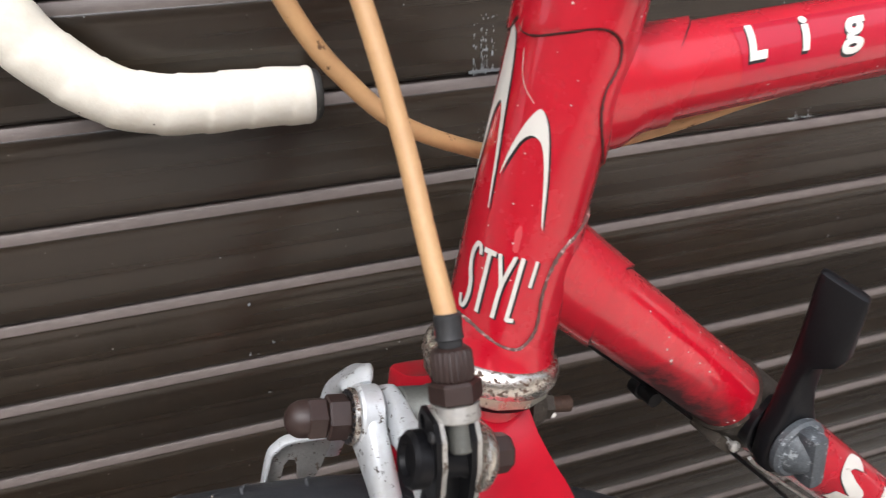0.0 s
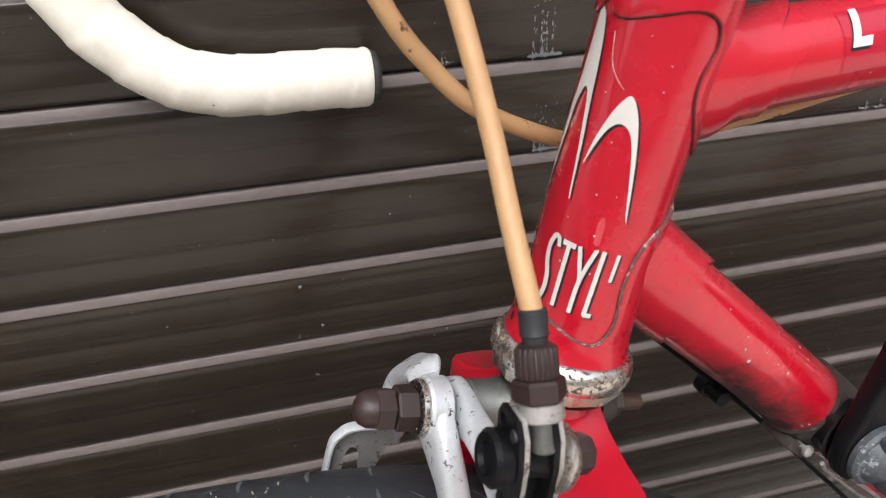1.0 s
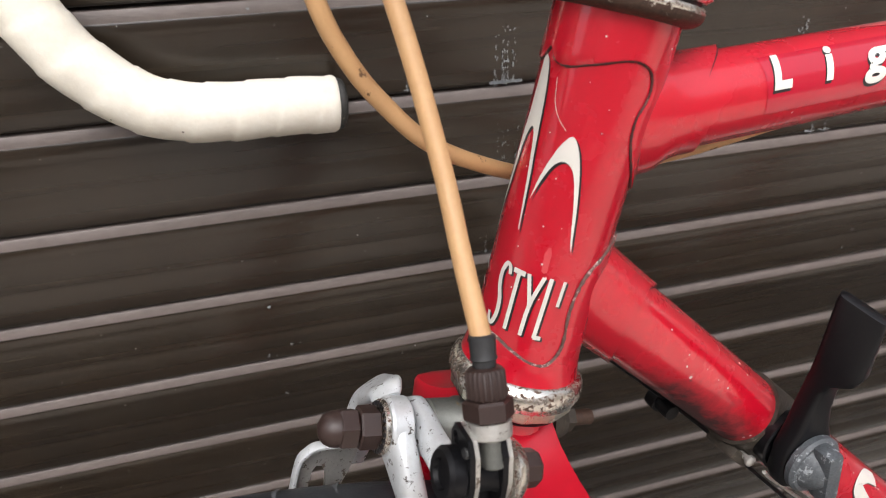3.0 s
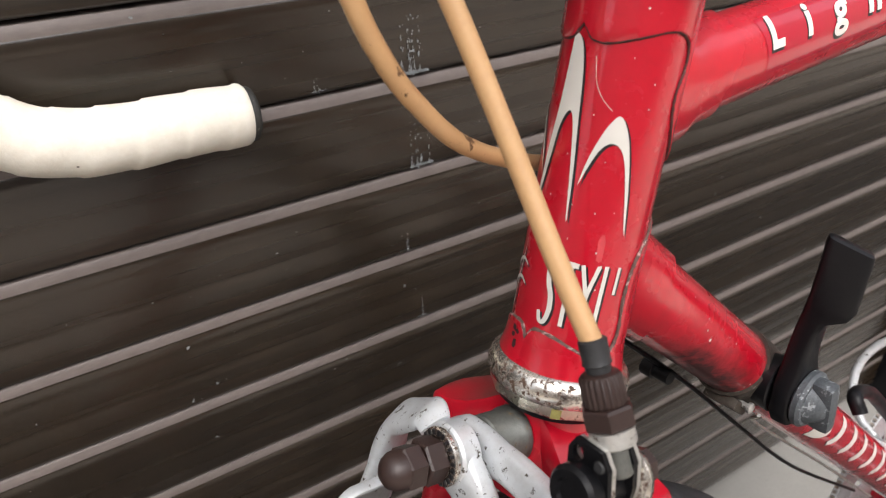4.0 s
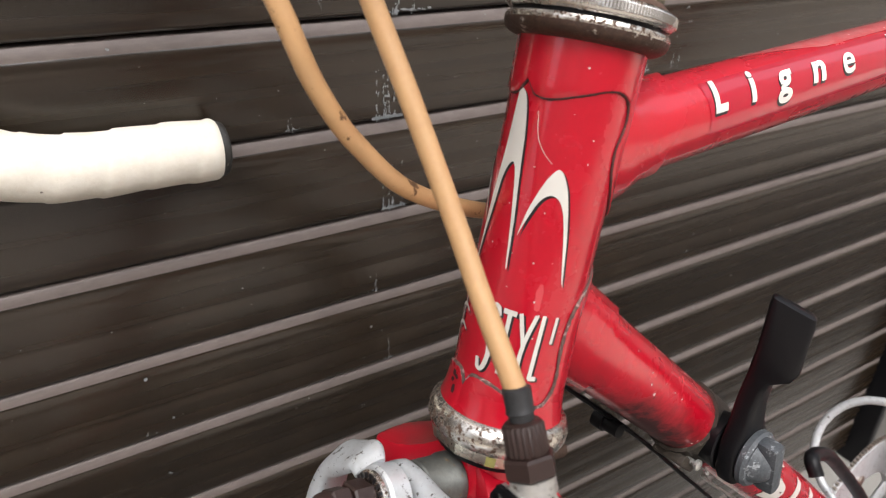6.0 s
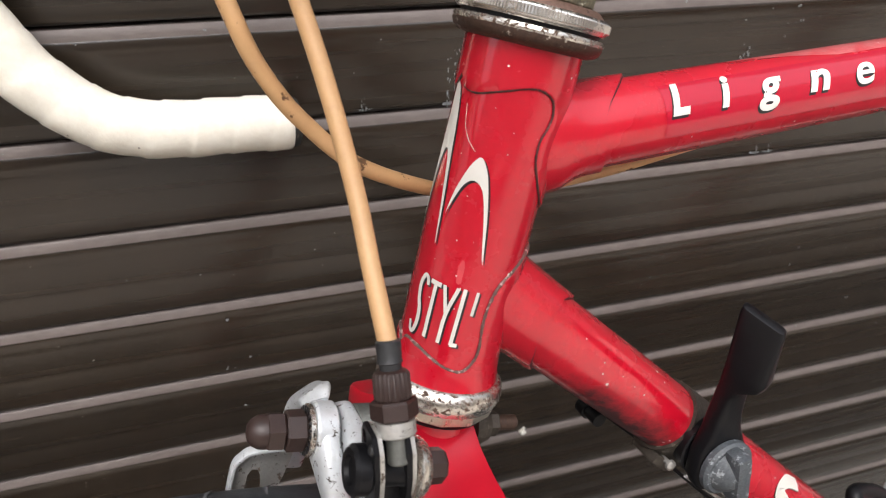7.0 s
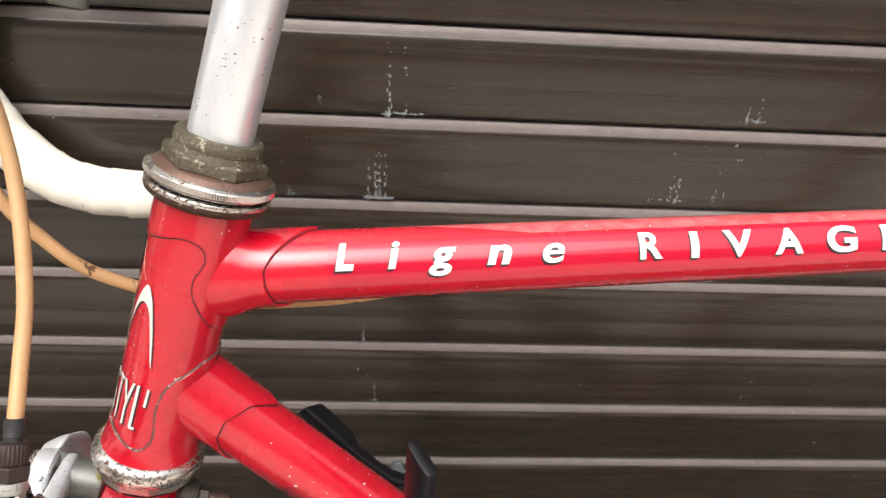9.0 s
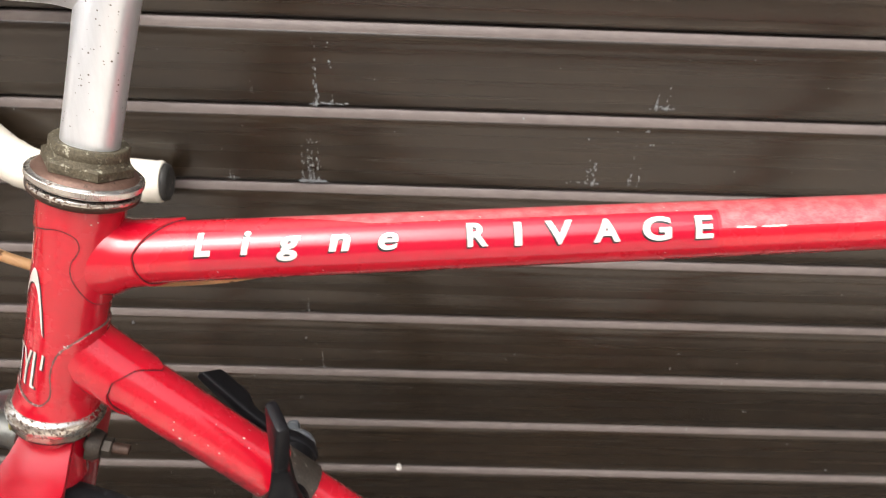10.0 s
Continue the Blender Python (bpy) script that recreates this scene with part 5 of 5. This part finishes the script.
for d, a in ((0.067, -12), (0.0205, -27)):
    chip(down_place, R_DOWN + (0.001 if d < 0.03 else 0), d, a, 0.0009, SEAM, down_tube, "rust_spot", rnd)
for z, a, size in ((-0.0648, 195, 0.0024), (-0.0652, 190, 0.0016)):
    chip(head_place, R_LUG + 0.0001, z, a, size, GRIME, head_tube, "rust_spot", rnd)
for low, high, a in ((-0.0706, -0.0674, 190.0), (-0.0672, -0.0656, 193.5)):
    patch(head_place, R_LUG + 0.00055, 0.0001, [(high, a - 2.2), (high - 0.0003, a + 1.6), ((low + high) / 2, a + 2.6), (low + 0.0003, a + 2.4), (low, a - 0.8), ((low + high) / 2, a - 3.0)], GRIME, lower_lug, "rust_run", (0.002, 4.0), "black rust run")
for k in range(24):
    chip(down_place, R_DOWN, rnd.uniform(0.04, 0.20), rnd.uniform(-40, 95), rnd.uniform(0.0003, 0.0009), PRIMER, down_tube, "paint_chip", rnd)
for k in range(34):
    chip(at_top, R_TOP, rnd.uniform(0.045, 0.45), rnd.choice((rnd.uniform(60, 120), rnd.uniform(-60, -15))), rnd.uniform(0.0002, 0.0007), PRIMER, top_tube, "paint_chip", rnd)
for x, long in ((0.2855, 0.0020), (0.2885, 0.0026), (0.2912, 0.0018), (0.2980, 0.0028), (0.3015, 0.0034), (0.3052, 0.0024)):
    patch(at_top, R_TOP, 0.00010, [(x - long, 24), (x - long * 0.3, 25.5 + rnd.uniform(0, 2)), (x + long, 25), (x + long * 0.6, 22), (x - long * 0.5, 22.5)], PRIMER, top_tube, "paint_chip")
for k in range(18):
    chip(head_place, R_HEAD, rnd.uniform(-0.058, 0.012), rnd.uniform(95, 185), rnd.uniform(0.0002, 0.0005), PRIMER, head_tube, "paint_chip", rnd)
for z, a, size in ((0.022, 128, 0.0005), (-0.0375, 128, 0.0006), (-0.041, 121, 0.0005), (-0.034, 70, 0.0006), (-0.0345, 74, 0.0008), (0.0225, 60, 0.0007), (0.0235, 52, 0.0006)):
    chip(head_place, R_LUG if abs(z) < 0.03 and z > 0.02 or a < 80 else R_HEAD, z, a, size, PRIMER, head_tube, "paint_chip", rnd)
for k in range(60):
    z = 0.124 - 0.050 * rnd.random() ** 1.6
    r = R_STEM + 0.0006 * min(1, max(0, (z - 0.095) / 0.02))
    chip(head_place, r, z, rnd.gauss(95, 26), rnd.uniform(0.0003, 0.0007), PITTED, stem, "pit", rnd, 0.00012)
stroke_rows = [(163, 10), (158, 4), (150, 0.5), (140, -2)]
bm = sweep(bmesh.new(), smooth_path([at_head(a, z / 1000, R_HEAD + 0.00001) for a, z in stroke_rows], 6), 0.00007, 5)
part("scratch", bm, PRIMER, head_tube)
patch(head_place, R_HEAD, 0.00008, [(-0.0395, 121.5), (-0.0400, 124), (-0.0395, 127), (-0.0345, 128.5), (-0.0325, 126), (-0.0325, 123.5), (-0.0345, 121.5)], WORN, head_tube, "worn_spot", (0.003, 4.0))
# pale strip along the top: faded paint with sky reflection coloured in
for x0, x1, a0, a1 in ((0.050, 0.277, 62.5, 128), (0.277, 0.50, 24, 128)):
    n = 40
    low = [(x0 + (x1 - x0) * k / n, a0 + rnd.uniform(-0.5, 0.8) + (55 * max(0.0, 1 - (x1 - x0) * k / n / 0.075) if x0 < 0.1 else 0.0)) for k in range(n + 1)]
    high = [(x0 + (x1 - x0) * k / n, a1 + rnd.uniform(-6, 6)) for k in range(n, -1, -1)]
    patch(at_top, R_TOP, 0.00005, low + high, FADED_SHEEN, top_tube, "faded_sheen_strip", (0.02, 5.0), "faded pink tube top with the sky's sheen in its colour")
# a loose dark wire that hangs below the down tube
wire = smooth_path([DA + DX * 0.05 - DZ * 0.0150 - NEAR * 0.017, DA + DX * 0.13 - DZ * 0.0165 - NEAR * 0.018, DA + DX * 0.20 - DZ * 0.021 - NEAR * 0.018, DA + DX * 0.30 - DZ * 0.026 - NEAR * 0.018, DA + DX * 0.42 - DZ * 0.020 - NEAR * 0.012], 6)
part("wire", sweep(bmesh.new(), wire, 0.0011, 8), PLASTIC, bicycle)
